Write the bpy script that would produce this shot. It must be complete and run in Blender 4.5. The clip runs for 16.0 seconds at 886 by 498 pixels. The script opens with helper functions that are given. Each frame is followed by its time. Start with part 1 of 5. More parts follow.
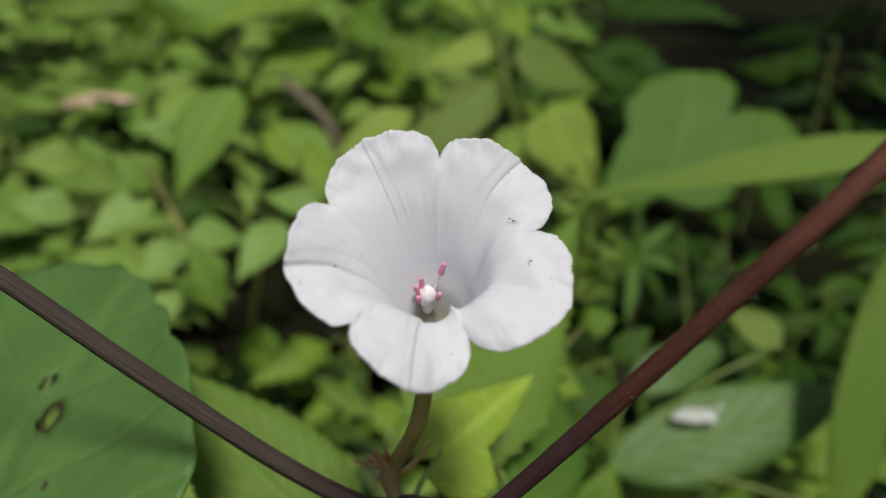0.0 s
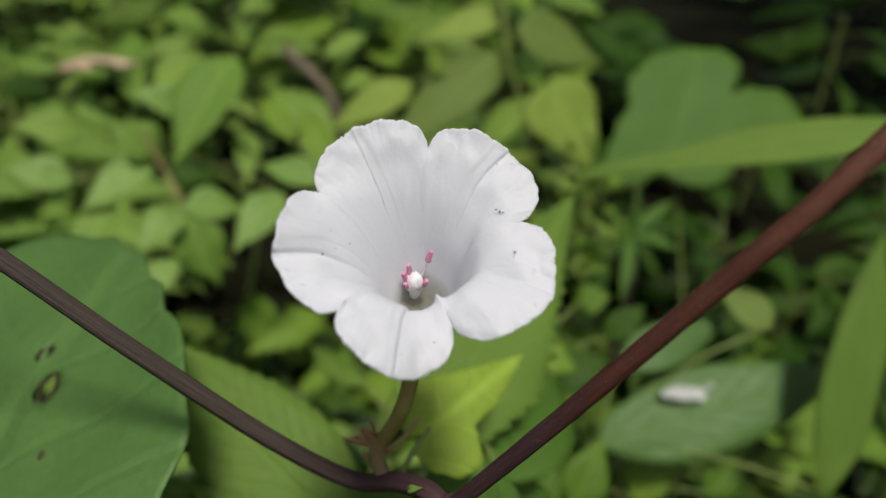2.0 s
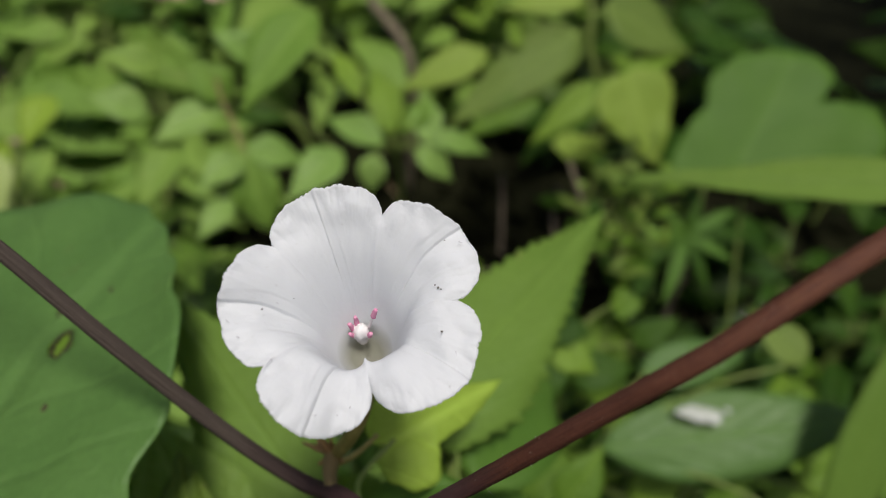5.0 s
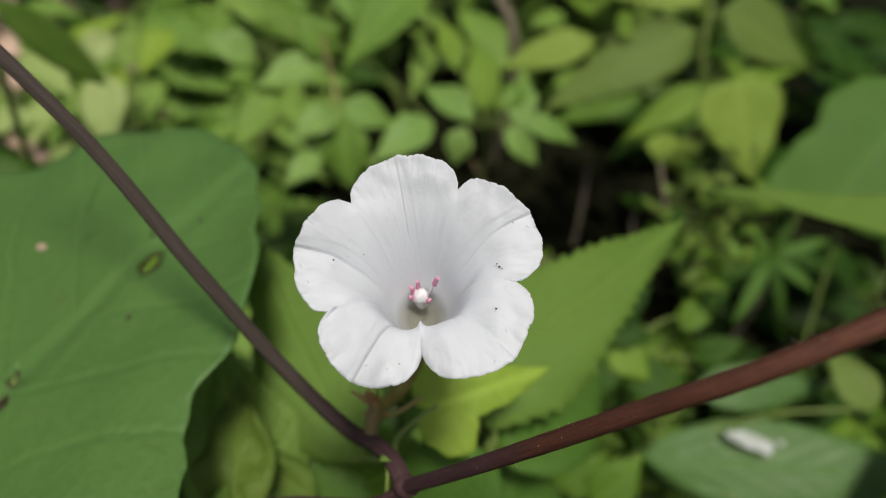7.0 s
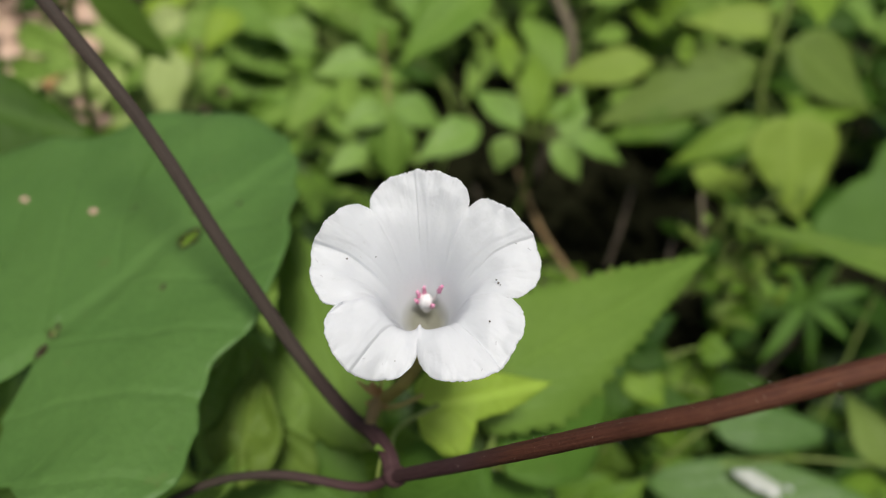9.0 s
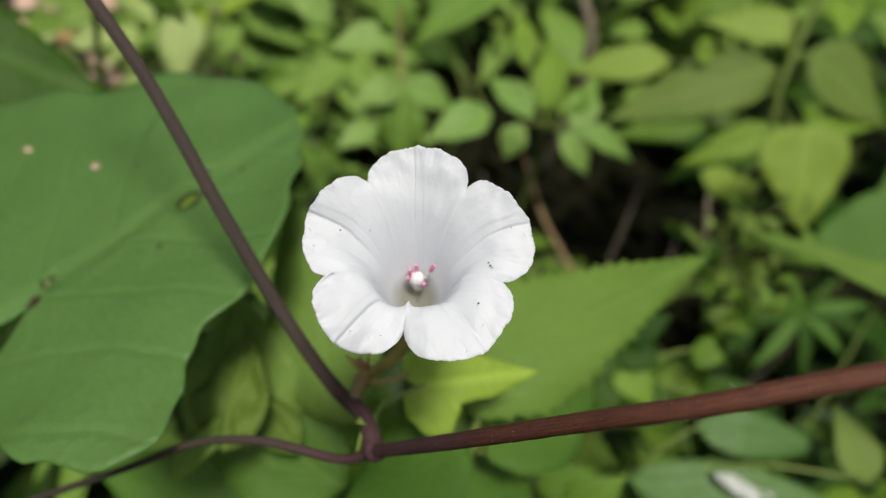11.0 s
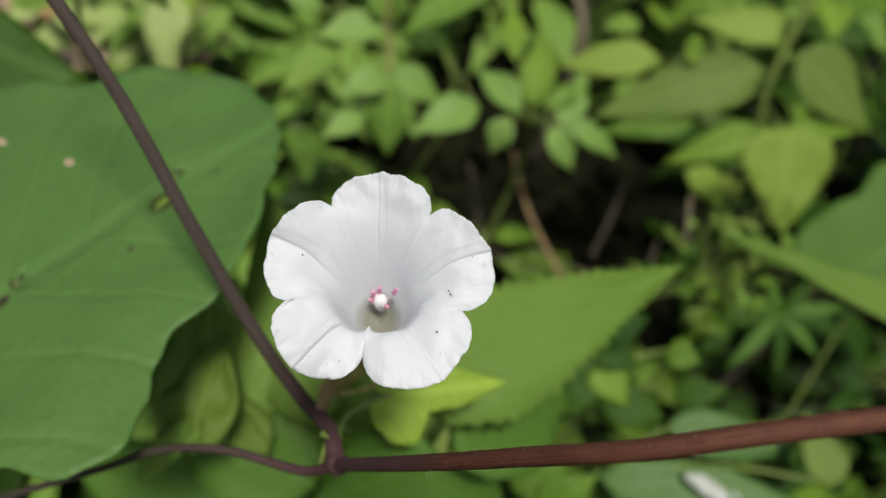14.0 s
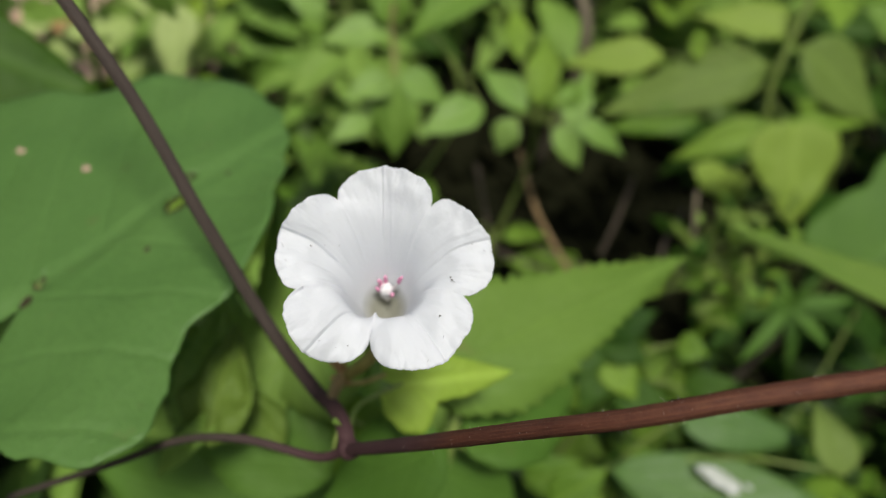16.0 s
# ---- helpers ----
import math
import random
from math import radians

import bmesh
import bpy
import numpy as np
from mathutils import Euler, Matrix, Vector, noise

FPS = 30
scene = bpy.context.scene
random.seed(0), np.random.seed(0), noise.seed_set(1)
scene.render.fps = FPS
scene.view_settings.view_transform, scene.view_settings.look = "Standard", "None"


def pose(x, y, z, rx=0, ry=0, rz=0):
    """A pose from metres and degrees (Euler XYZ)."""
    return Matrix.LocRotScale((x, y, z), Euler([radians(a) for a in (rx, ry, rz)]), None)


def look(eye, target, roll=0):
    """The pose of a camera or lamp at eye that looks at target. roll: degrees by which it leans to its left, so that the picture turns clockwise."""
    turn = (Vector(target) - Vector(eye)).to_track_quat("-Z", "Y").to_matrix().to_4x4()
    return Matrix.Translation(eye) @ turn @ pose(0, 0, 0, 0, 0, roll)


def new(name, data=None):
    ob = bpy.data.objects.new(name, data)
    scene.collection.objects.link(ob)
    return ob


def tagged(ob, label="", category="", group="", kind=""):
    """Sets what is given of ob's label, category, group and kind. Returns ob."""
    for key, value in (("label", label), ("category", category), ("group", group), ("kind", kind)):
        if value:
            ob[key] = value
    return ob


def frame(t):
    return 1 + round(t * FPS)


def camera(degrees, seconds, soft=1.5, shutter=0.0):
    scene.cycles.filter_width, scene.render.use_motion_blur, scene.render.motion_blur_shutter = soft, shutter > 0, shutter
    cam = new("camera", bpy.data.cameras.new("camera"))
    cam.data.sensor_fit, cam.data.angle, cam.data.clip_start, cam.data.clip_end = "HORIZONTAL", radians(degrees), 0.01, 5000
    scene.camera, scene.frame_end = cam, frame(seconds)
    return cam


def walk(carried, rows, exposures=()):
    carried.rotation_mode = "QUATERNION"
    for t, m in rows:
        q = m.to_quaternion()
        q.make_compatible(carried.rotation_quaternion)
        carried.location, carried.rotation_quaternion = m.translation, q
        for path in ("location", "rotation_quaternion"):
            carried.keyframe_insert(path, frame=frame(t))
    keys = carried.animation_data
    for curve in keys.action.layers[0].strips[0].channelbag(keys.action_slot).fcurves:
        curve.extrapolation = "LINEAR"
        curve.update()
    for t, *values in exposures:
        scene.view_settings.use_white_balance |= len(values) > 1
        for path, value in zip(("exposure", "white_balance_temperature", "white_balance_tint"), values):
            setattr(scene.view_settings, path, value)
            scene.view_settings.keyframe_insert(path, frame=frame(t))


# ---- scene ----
# A white morning glory on a purple vine in front of roadside weeds. Metres; the bloom is 2 cm across.
cam = camera(68.0, 16.0, soft=1.1)
cam.data.dof.use_dof = True
cam.data.dof.focus_distance = 0.0535
cam.data.dof.aperture_fstop = 20.5
PATH = [
    (0, (0.0011, -0.0407, 0.3212), (0.0011, 0.3124, 0.1334), 0.00),
    (0.5, (0.0008, -0.0409, 0.3213), (0.0026, 0.3119, 0.1328), 0.25),
    (1, (0.0017, -0.0404, 0.3223), (0.0012, 0.3103, 0.1300), 0.28),
    (1.5, (0.0015, -0.0401, 0.3232), (0.0029, 0.3074, 0.1252), 0.93),
    (2, (0.0020, -0.0408, 0.3228), (0.0028, 0.3037, 0.1195), 1.20),
    (2.5, (0.0019, -0.0406, 0.3243), (0.0033, 0.2985, 0.1122), 1.90),
    (3, (0.0026, -0.0400, 0.3253), (0.0030, 0.2955, 0.1074), 2.45),
    (5.5, (0.0113, -0.0374, 0.3336), (-0.0351, 0.2847, 0.1010), 7.76),
    (6, (0.0088, -0.0386, 0.3344), (-0.0452, 0.2772, 0.0949), 9.94),
    (6.5, (0.0090, -0.0393, 0.3338), (-0.0552, 0.2726, 0.0918), 10.52),
    (7, (0.0114, -0.0393, 0.3333), (-0.0630, 0.2694, 0.0900), 10.77),
    (7.5, (0.0119, -0.0398, 0.3332), (-0.0707, 0.2667, 0.0898), 11.64),
    (8, (0.0121, -0.0412, 0.3337), (-0.0758, 0.2636, 0.0901), 13.09),
    (8.5, (0.0127, -0.0420, 0.3358), (-0.0782, 0.2595, 0.0891), 14.34),
    (9, (0.0144, -0.0410, 0.3371), (-0.0811, 0.2587, 0.0900), 14.85),
    (9.5, (0.0150, -0.0409, 0.3382), (-0.0827, 0.2564, 0.0892), 15.41),
    (12, (0.0157, -0.0399, 0.3360), (-0.0726, 0.2541, 0.0796), 20.99),
    (12.5, (0.0168, -0.0372, 0.3384), (-0.0734, 0.2554, 0.0811), 20.22),
    (13, (0.0164, -0.0375, 0.3391), (-0.0689, 0.2560, 0.0811), 21.59),
    (13.5, (0.0164, -0.0378, 0.3405), (-0.0677, 0.2553, 0.0817), 21.83),
    (14, (0.0154, -0.0382, 0.3404), (-0.0665, 0.2555, 0.0815), 22.12),
    (14.5, (0.0150, -0.0388, 0.3415), (-0.0664, 0.2544, 0.0819), 22.54),
    (15, (0.0171, -0.0390, 0.3411), (-0.0686, 0.2533, 0.0818), 21.52),
    (15.5, (0.0169, -0.0398, 0.3414), (-0.0694, 0.2524, 0.0822), 21.03),
    (16, (0.0174, -0.0406, 0.3416), (-0.0707, 0.2508, 0.0822), 20.07),
]
walk(cam, [(t, look(eye, target, roll)) for t, eye, target, roll in PATH], exposures=[(0, -0.34, 6500, 11), (3.2, -0.29, 6500, 11), (5.3, -0.31, 6500, 10), (6.5, -0.32, 6500, 9), (8, -0.19, 6550, 8), (9.7, -0.13, 6550, 8), (12, -0.08, 6500, 8), (12.6, -0.31, 6500, 8), (13.5, -0.30, 6500, 8), (14.2, -0.11, 6500, 7), (16, -0.12, 6500, 7)])

# ---- light: hazy sun high overhead, bright sky ----
world = bpy.data.worlds.new("sky")
scene.world = world
world.use_nodes = True
wn = world.node_tree.nodes
sky = wn.new("ShaderNodeTexSky")
sky.sky_type = "NISHITA"
sky.sun_disc = False
sky.sun_elevation = radians(63)
sky.sun_rotation = radians(161)
sky.dust_density = 4.0
world.node_tree.links.new(sky.outputs[0], wn["Background"].inputs[0])
wn["Background"].inputs[1].default_value = 0.067
sun = new("sun", bpy.data.lights.new("sun", "SUN"))
sun.data.energy = 3.5
sun.data.angle = radians(9)
sun.data.color = (1.0, 0.965, 0.91)
sun.matrix_world = look((0.26, -0.76, 1.75), (0, 0, 0))


# ---- node helpers and materials ----
class Mat:
    """A node material with short ways to add and wire nodes."""

    def __init__(self, name):
        self.mat = bpy.data.materials.new(name)
        self.mat.use_nodes = True
        self.tree = self.mat.node_tree
        self.bsdf = self.tree.nodes["Principled BSDF"]
        self.out = self.tree.nodes["Material Output"]

    def node(self, kind, **inputs):
        n = self.tree.nodes.new(kind)
        for key, value in inputs.items():
            self.wire(value, n.inputs[key.replace("_", " ")])
        return n

    def wire(self, value, socket):
        if isinstance(value, bpy.types.NodeSocket):
            self.tree.links.new(value, socket)
        else:
            socket.default_value = value

    def math(self, op, a, b=0.0, clamp=False):
        n = self.tree.nodes.new("ShaderNodeMath")
        n.operation, n.use_clamp = op, clamp
        self.wire(a, n.inputs[0])
        self.wire(b, n.inputs[1])
        return n.outputs[0]

    def mix(self, fac, a, b, blend="MIX"):
        n = self.tree.nodes.new("ShaderNodeMix")
        n.data_type, n.blend_type = "RGBA", blend
        self.wire(fac, n.inputs[0])
        self.wire(a, n.inputs[6])
        self.wire(b, n.inputs[7])
        return n.outputs[2]

    def noise(self, vector, scale, detail=3.0, rough=0.55):
        n = self.tree.nodes.new("ShaderNodeTexNoise")
        n.inputs["Scale"].default_value = scale
        n.inputs["Detail"].default_value = detail
        n.inputs["Roughness"].default_value = rough
        self.wire(vector, n.inputs["Vector"])
        return n.outputs["Fac"]

    def ramp(self, fac, lo, hi):
        n = self.tree.nodes.new("ShaderNodeMapRange")
        n.inputs["From Min"].default_value, n.inputs["From Max"].default_value = lo, hi
        self.wire(fac, n.inputs["Value"])
        return n.outputs[0]

    def coords(self, kind="Object"):
        return self.tree.nodes.new("ShaderNodeTexCoord").outputs[kind]

    def bump(self, height, strength, distance):
        n = self.node("ShaderNodeBump", Height=height, Strength=strength, Distance=distance)
        self.wire(n.outputs[0], self.bsdf.inputs["Normal"])
        return n.outputs[0]

    def see_through(self, colour, amount, normal=None):
        """Thin tissue: some of the light goes through."""
        t = self.node("ShaderNodeBsdfTranslucent", Color=colour)
        if normal is not None:
            self.wire(normal, t.inputs["Normal"])
        m = self.node("ShaderNodeMixShader", Fac=amount)
        self.wire(self.bsdf.outputs[0], m.inputs[1])
        self.wire(t.outputs[0], m.inputs[2])
        self.wire(m.outputs[0], self.out.inputs["Surface"])


def rgb(r, g, b):
    return (r, g, b, 1.0)


def leaf_material(name, dark, light, rough=0.42, veins=9.0, through_light=0.28, blemish=0.35, islands=False, vein_tone=0.38, gloss=0.27, relief=1.0):
    """Leaf blade: u runs along the midrib (0 to 1), v across it (0.5 on the midrib)."""
    m = Mat(name)
    uv = m.node("ShaderNodeSeparateXYZ", Vector=m.coords("UV"))
    u, v = uv.outputs[0], uv.outputs[1]
    side = m.math("ABSOLUTE", m.math("SUBTRACT", v, 0.5))
    slant = m.math("SUBTRACT", m.math("MULTIPLY", u, veins), m.math("MULTIPLY", side, veins * 0.75))
    wob = m.math("MULTIPLY", m.noise(m.coords("UV"), 5.0, 2.0), 0.5)
    wave = m.math("ABSOLUTE", m.math("SUBTRACT", m.math("FRACT", m.math("ADD", slant, wob)), 0.5))
    lateral = m.math("SUBTRACT", 1.0, m.ramp(wave, 0.0, 0.10), clamp=True)
    mid = m.math("SUBTRACT", 1.0, m.ramp(side, 0.006, 0.03), clamp=True)
    vein = m.math("MAXIMUM", m.math("MULTIPLY", lateral, 0.45), mid, clamp=True)
    if islands:
        chance = m.tree.nodes.new("ShaderNodeNewGeometry").outputs["Random Per Island"]
    else:
        chance = m.tree.nodes.new("ShaderNodeObjectInfo").outputs["Random"]
    place = m.coords("Object")
    big = m.noise(place, 55.0, 3.0)
    fine = m.noise(place, 900.0, 2.0)
    tone = m.math("ADD", m.math("MULTIPLY", chance, 0.75), m.math("MULTIPLY", m.math("SUBTRACT", big, 0.5), 0.9), clamp=True)
    base = m.mix(tone, rgb(*dark), rgb(*light))
    base = m.mix(m.math("MULTIPLY", m.ramp(fine, 0.35, 0.75), 0.25), base, rgb(*[c * 0.62 for c in dark]))
    base = m.mix(m.math("MULTIPLY", vein, vein_tone), base, rgb(*[min(1, c * 1.5 + 0.02) for c in light]))
    spots = m.ramp(m.noise(place, 210.0, 2.0), 0.70, 0.76)
    base = m.mix(m.math("MULTIPLY", spots, blemish), base, rgb(0.24, 0.17, 0.07))
    m.wire(base, m.bsdf.inputs["Base Color"])
    m.wire(m.math("ADD", rough, m.math("MULTIPLY", fine, 0.2)), m.bsdf.inputs["Roughness"])
    m.bsdf.inputs["Specular IOR Level"].default_value = gloss
    height = m.math("SUBTRACT", m.math("ADD", m.math("MULTIPLY", fine, 0.35), m.math("MULTIPLY", big, 0.6)), m.math("SUBTRACT", m.math("MULTIPLY", vein, 0.8), m.math("MULTIPLY", m.noise(place, 240.0, 3.0), 0.9)))
    n = m.bump(height, 0.5, 0.0007 * relief)
    m.see_through(m.mix(0.55, base, rgb(0.32, 0.45, 0.03)), through_light, n)
    return m.mat


def plain_material(name, a, b, scale, rough=0.6, bump=0.3, depth=0.0004, stretch=(1, 1, 1), gloss=0.4):
    m = Mat(name)
    place = m.node("ShaderNodeMapping", Vector=m.coords("Object"), Scale=stretch).outputs[0]
    n1, n2 = m.noise(place, scale, 4.0), m.noise(place, scale * 6.5, 3.0)
    tone = m.math("ADD", m.math("MULTIPLY", m.ramp(n1, 0.3, 0.7), 0.65), m.math("MULTIPLY", n2, 0.35), clamp=True)
    m.wire(m.mix(tone, rgb(*a), rgb(*b)), m.bsdf.inputs["Base Color"])
    m.bsdf.inputs["Roughness"].default_value = rough
    m.bsdf.inputs["Specular IOR Level"].default_value = gloss
    m.bump(m.math("ADD", n1, m.math("MULTIPLY", n2, 0.5)), bump, depth)
    return m.mat


def petal_material():
    """White corolla; u runs round the bloom, v from tube to rim."""
    m = Mat("petal")
    uv = m.node("ShaderNodeSeparateXYZ", Vector=m.coords("UV"))
    u, v = uv.outputs[0], uv.outputs[1]
    lines = m.node("ShaderNodeCombineXYZ", X=m.math("MULTIPLY", u, 170.0), Y=m.math("MULTIPLY", v, 5.0))
    streak = m.noise(lines.outputs[0], 1.0, 3.0)
    soft = m.noise(m.coords("Object"), 420.0, 3.0)
    base = m.mix(m.math("MULTIPLY", m.ramp(streak, 0.45, 0.8), 0.16), rgb(0.915, 0.922, 0.95), rgb(0.86, 0.865, 0.89))
    # Olive throat; some of the tube's inner shade is put into this tint.
    tube = m.math("SUBTRACT", 1.0, m.ramp(v, 0.33, 0.43), clamp=True)
    base = m.mix(m.math("MULTIPLY", tube, 0.8), base, rgb(0.29, 0.28, 0.18))
    dust = m.ramp(m.noise(m.coords("Object"), 1500.0, 2.0), 0.70, 0.78)
    base = m.mix(m.math("MULTIPLY", dust, 0.12), base, rgb(0.42, 0.38, 0.36))
    m.wire(base, m.bsdf.inputs["Base Color"])
    m.bsdf.inputs["Roughness"].default_value = 0.5
    m.bsdf.inputs["Specular IOR Level"].default_value = 0.35
    n = m.bump(m.math("ADD", m.math("ADD", m.math("MULTIPLY", streak, 0.14), soft), m.math("MULTIPLY", m.noise(m.coords("Object"), 2600.0, 3.0), 0.35)), 0.4, 0.00024)
    m.see_through(base, 0.43, n)
    return m.mat


PETAL = petal_material()
LEAF_BIG = leaf_material("broad_leaf", (0.082, 0.185, 0.022), (0.12, 0.232, 0.032), rough=0.5, veins=6.0, blemish=0.12, vein_tone=0.14)
LEAF_HEART = leaf_material("heart_leaf", (0.117, 0.250, 0.056), (0.166, 0.310, 0.076), rough=0.42, veins=7.0, blemish=0.2, vein_tone=0.09, gloss=0.40, relief=1.6, through_light=0.38)
LEAF_MID = leaf_material("weed_leaf", (0.091, 0.190, 0.015), (0.254, 0.400, 0.044), relief=2.4)
# Dark green leaf; also holds the shade of the weeds at the right.
LEAF_DARK = leaf_material("shade_darkened_leaf", (0.025, 0.070, 0.007), (0.069, 0.145, 0.016), gloss=0.14)
LEAF_YOUNG = leaf_material("young_leaf", (0.36, 0.53, 0.055), (0.46, 0.63, 0.09), veins=6.0, through_light=0.5, blemish=0.05)
LEAF_PALE = leaf_material("pale_leaf", (0.163, 0.300, 0.040), (0.288, 0.430, 0.084), rough=0.45, relief=2.4)
# Lighter copy of the pale leaf, with strong sunlight put into its colour.
LEAF_SUN = leaf_material("sunlight_toned_leaf", (0.40, 0.52, 0.15), (0.54, 0.63, 0.25), rough=0.5, through_light=0.35)
LEAF_DUSTY = leaf_material("dusty_leaf", (0.206, 0.360, 0.066), (0.346, 0.510, 0.132), rough=0.36, veins=7.0, gloss=0.4, relief=2.4)
LEAF_OLIVE = leaf_material("olive_leaf", (0.226, 0.335, 0.044), (0.312, 0.425, 0.075), rough=0.5, veins=7.0, vein_tone=0.2)
LEAF_DULL = leaf_material("dull_leaf", (0.145, 0.222, 0.038), (0.195, 0.282, 0.056), rough=0.5, veins=7.0, relief=1.6)
LEAF_LOW = leaf_material("low_leaf", (0.090, 0.190, 0.042), (0.140, 0.255, 0.062), rough=0.40, veins=7.0, gloss=0.4, relief=2.0)
LEAF_WILT = leaf_material("wilting_leaf", (0.125, 0.205, 0.028), (0.215, 0.300, 0.048), rough=0.5, veins=7.0, blemish=0.5, relief=2.0)
LEAF_SAW = leaf_material("saw_leaf", (0.130, 0.240, 0.032), (0.186, 0.306, 0.049), rough=0.5, veins=11.0, through_light=0.3, vein_tone=0.16)
# Low leaves, darkened to hold the shade between and under the weeds.
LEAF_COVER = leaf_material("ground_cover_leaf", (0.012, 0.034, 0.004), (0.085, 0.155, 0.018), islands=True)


def vine_material():
    """Purple by the joint, reddish brown out along the main stem, dull brown along the others."""
    m = Mat("vine_stem")
    place = m.coords("Object")
    xyz = m.node("ShaderNodeSeparateXYZ", Vector=place)
    run = m.node("ShaderNodeMapping", Vector=m.coords("UV"), Scale=(0.22, 14.0, 1.0)).outputs[0]
    n1, n2 = m.noise(run, 1.0, 4.0), m.noise(place, 2600.0, 3.0)
    far = m.ramp(m.math("ADD", xyz.outputs[0], m.math("MULTIPLY", n1, 0.003)), 0.0085, 0.0125)
    tone = m.math("ADD", m.math("MULTIPLY", m.ramp(n1, 0.3, 0.7), 0.6), m.math("MULTIPLY", n2, 0.4), clamp=True)
    near_tone = m.mix(tone, rgb(0.042, 0.020, 0.022), rgb(0.098, 0.050, 0.050))
    back = m.ramp(m.math("SUBTRACT", m.math("MULTIPLY", n1, 0.006), xyz.outputs[0]), 0.006, 0.020)
    near_tone = m.mix(back, near_tone, m.mix(tone, rgb(0.040, 0.031, 0.025), rgb(0.092, 0.070, 0.056)))
    far_tone = m.mix(tone, rgb(0.042, 0.015, 0.011), rgb(0.142, 0.052, 0.031))
    rust = m.math("MULTIPLY", m.ramp(xyz.outputs[0], 0.014, 0.026), m.ramp(m.noise(run, 3.0, 3.0), 0.42, 0.62), clamp=True)
    far_tone = m.mix(m.math("MULTIPLY", rust, 0.22), far_tone, rgb(0.27, 0.115, 0.04))
    fuzz = m.math("MULTIPLY", m.ramp(m.noise(place, 9000.0, 2.0), 0.58, 0.70), far, clamp=True)
    far_tone = m.mix(m.math("MULTIPLY", fuzz, 0.25), far_tone, rgb(0.26, 0.15, 0.10))
    m.wire(m.mix(far, near_tone, far_tone), m.bsdf.inputs["Base Color"])
    m.bsdf.inputs["Roughness"].default_value = 0.66
    m.bsdf.inputs["Specular IOR Level"].default_value = 0.2
    m.bump(m.math("ADD", m.math("MULTIPLY", n1, 1.4), m.math("MULTIPLY", n2, 0.8)), 0.5, 0.00022)
    return m.mat


STEM_RED = vine_material()
STEM_GREEN = plain_material("green_stem", (0.13, 0.20, 0.035), (0.26, 0.32, 0.08), 160.0, rough=0.55)
STEM_BROWN = plain_material("brown_stem", (0.22, 0.14, 0.06), (0.42, 0.29, 0.14), 180.0, rough=0.7)
STALK = plain_material("stalk_skin", (0.26, 0.21, 0.05), (0.42, 0.35, 0.10), 500.0, rough=0.55)
BUD = plain_material("bud_skin", (0.26, 0.135, 0.05), (0.48, 0.30, 0.12), 500.0, rough=0.6)
STUB = plain_material("stub_skin", (0.20, 0.14, 0.055), (0.34, 0.25, 0.10), 500.0, rough=0.6)
SEPAL = plain_material("sepal_skin", (0.13, 0.18, 0.04), (0.24, 0.22, 0.08), 600.0, rough=0.55)
ANTHER = plain_material("anther_pink", (0.58, 0.18, 0.33), (0.78, 0.38, 0.53), 2500.0, rough=0.7, bump=0.6, depth=0.0001)
STIGMA = plain_material("stigma_white", (0.72, 0.70, 0.70), (0.86, 0.84, 0.84), 2500.0, rough=0.6, bump=0.6, depth=0.0001)
FILAMENT = plain_material("filament_white", (0.74, 0.70, 0.70), (0.84, 0.80, 0.80), 1200.0, rough=0.5)
CHALK = plain_material("chalky_white", (0.26, 0.30, 0.20), (0.70, 0.70, 0.68), 300.0, rough=0.9)
NICK = plain_material("bruised_petal", (0.52, 0.50, 0.53), (0.72, 0.70, 0.73), 1500.0, rough=0.7)
SPECK = plain_material("dirt_grain", (0.06, 0.045, 0.032), (0.16, 0.12, 0.09), 2000.0, rough=0.9)
HAIR = plain_material("plant_hair", (0.38, 0.32, 0.27), (0.62, 0.55, 0.48), 900.0, rough=0.5)
WOOD = plain_material("weathered_stalk", (0.055, 0.045, 0.032), (0.15, 0.115, 0.08), 120.0, rough=0.8)
OLD_STALK = plain_material("old_stalk", (0.10, 0.085, 0.055), (0.22, 0.18, 0.11), 120.0, rough=0.8)
# Soil with the shade under the weeds put into its near-black colour.
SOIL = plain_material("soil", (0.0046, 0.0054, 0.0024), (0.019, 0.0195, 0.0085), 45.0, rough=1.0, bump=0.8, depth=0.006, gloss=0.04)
HOLE_EDGE = plain_material("dead_leaf_edge", (0.030, 0.024, 0.010), (0.075, 0.058, 0.022), 400.0, rough=0.8)
LITTER = plain_material("pale_litter", (0.45, 0.29, 0.20), (0.68, 0.50, 0.38), 60.0, rough=0.85)


# ---- building blocks ----
def mesh_object(name, verts, faces, material, uvs=None, smooth=True):
    me = bpy.data.meshes.new(name)
    me.from_pydata([tuple(p) for p in verts], [], faces)
    if uvs is not None:
        layer = me.uv_layers.new(name="UVMap")
        index = np.empty(len(me.loops), dtype=np.int32)
        me.loops.foreach_get("vertex_index", index)
        layer.data.foreach_set("uv", np.asarray(uvs, dtype=np.float32)[index].ravel())
    me.polygons.foreach_set("use_smooth", [smooth] * len(me.polygons))
    me.materials.append(material)
    me.update()
    return new(name, me)


def part(name, shape, material, parent, label=""):
    """One mesh under a thing or a part; shape: (verts in world metres, faces, uvs or None)."""
    top = parent.parent or parent
    o = top.location
    verts, faces, uvs = shape
    ob = mesh_object(name, [Vector(p) - o for p in verts], faces, material, uvs)
    ob.parent = parent
    return tagged(ob, label=label)


def thing(name, at, label, category, group="", kind=""):
    ob = new(name)
    ob.location = at
    ob.empty_display_size = 0.01
    return tagged(ob, label, category, group, kind)


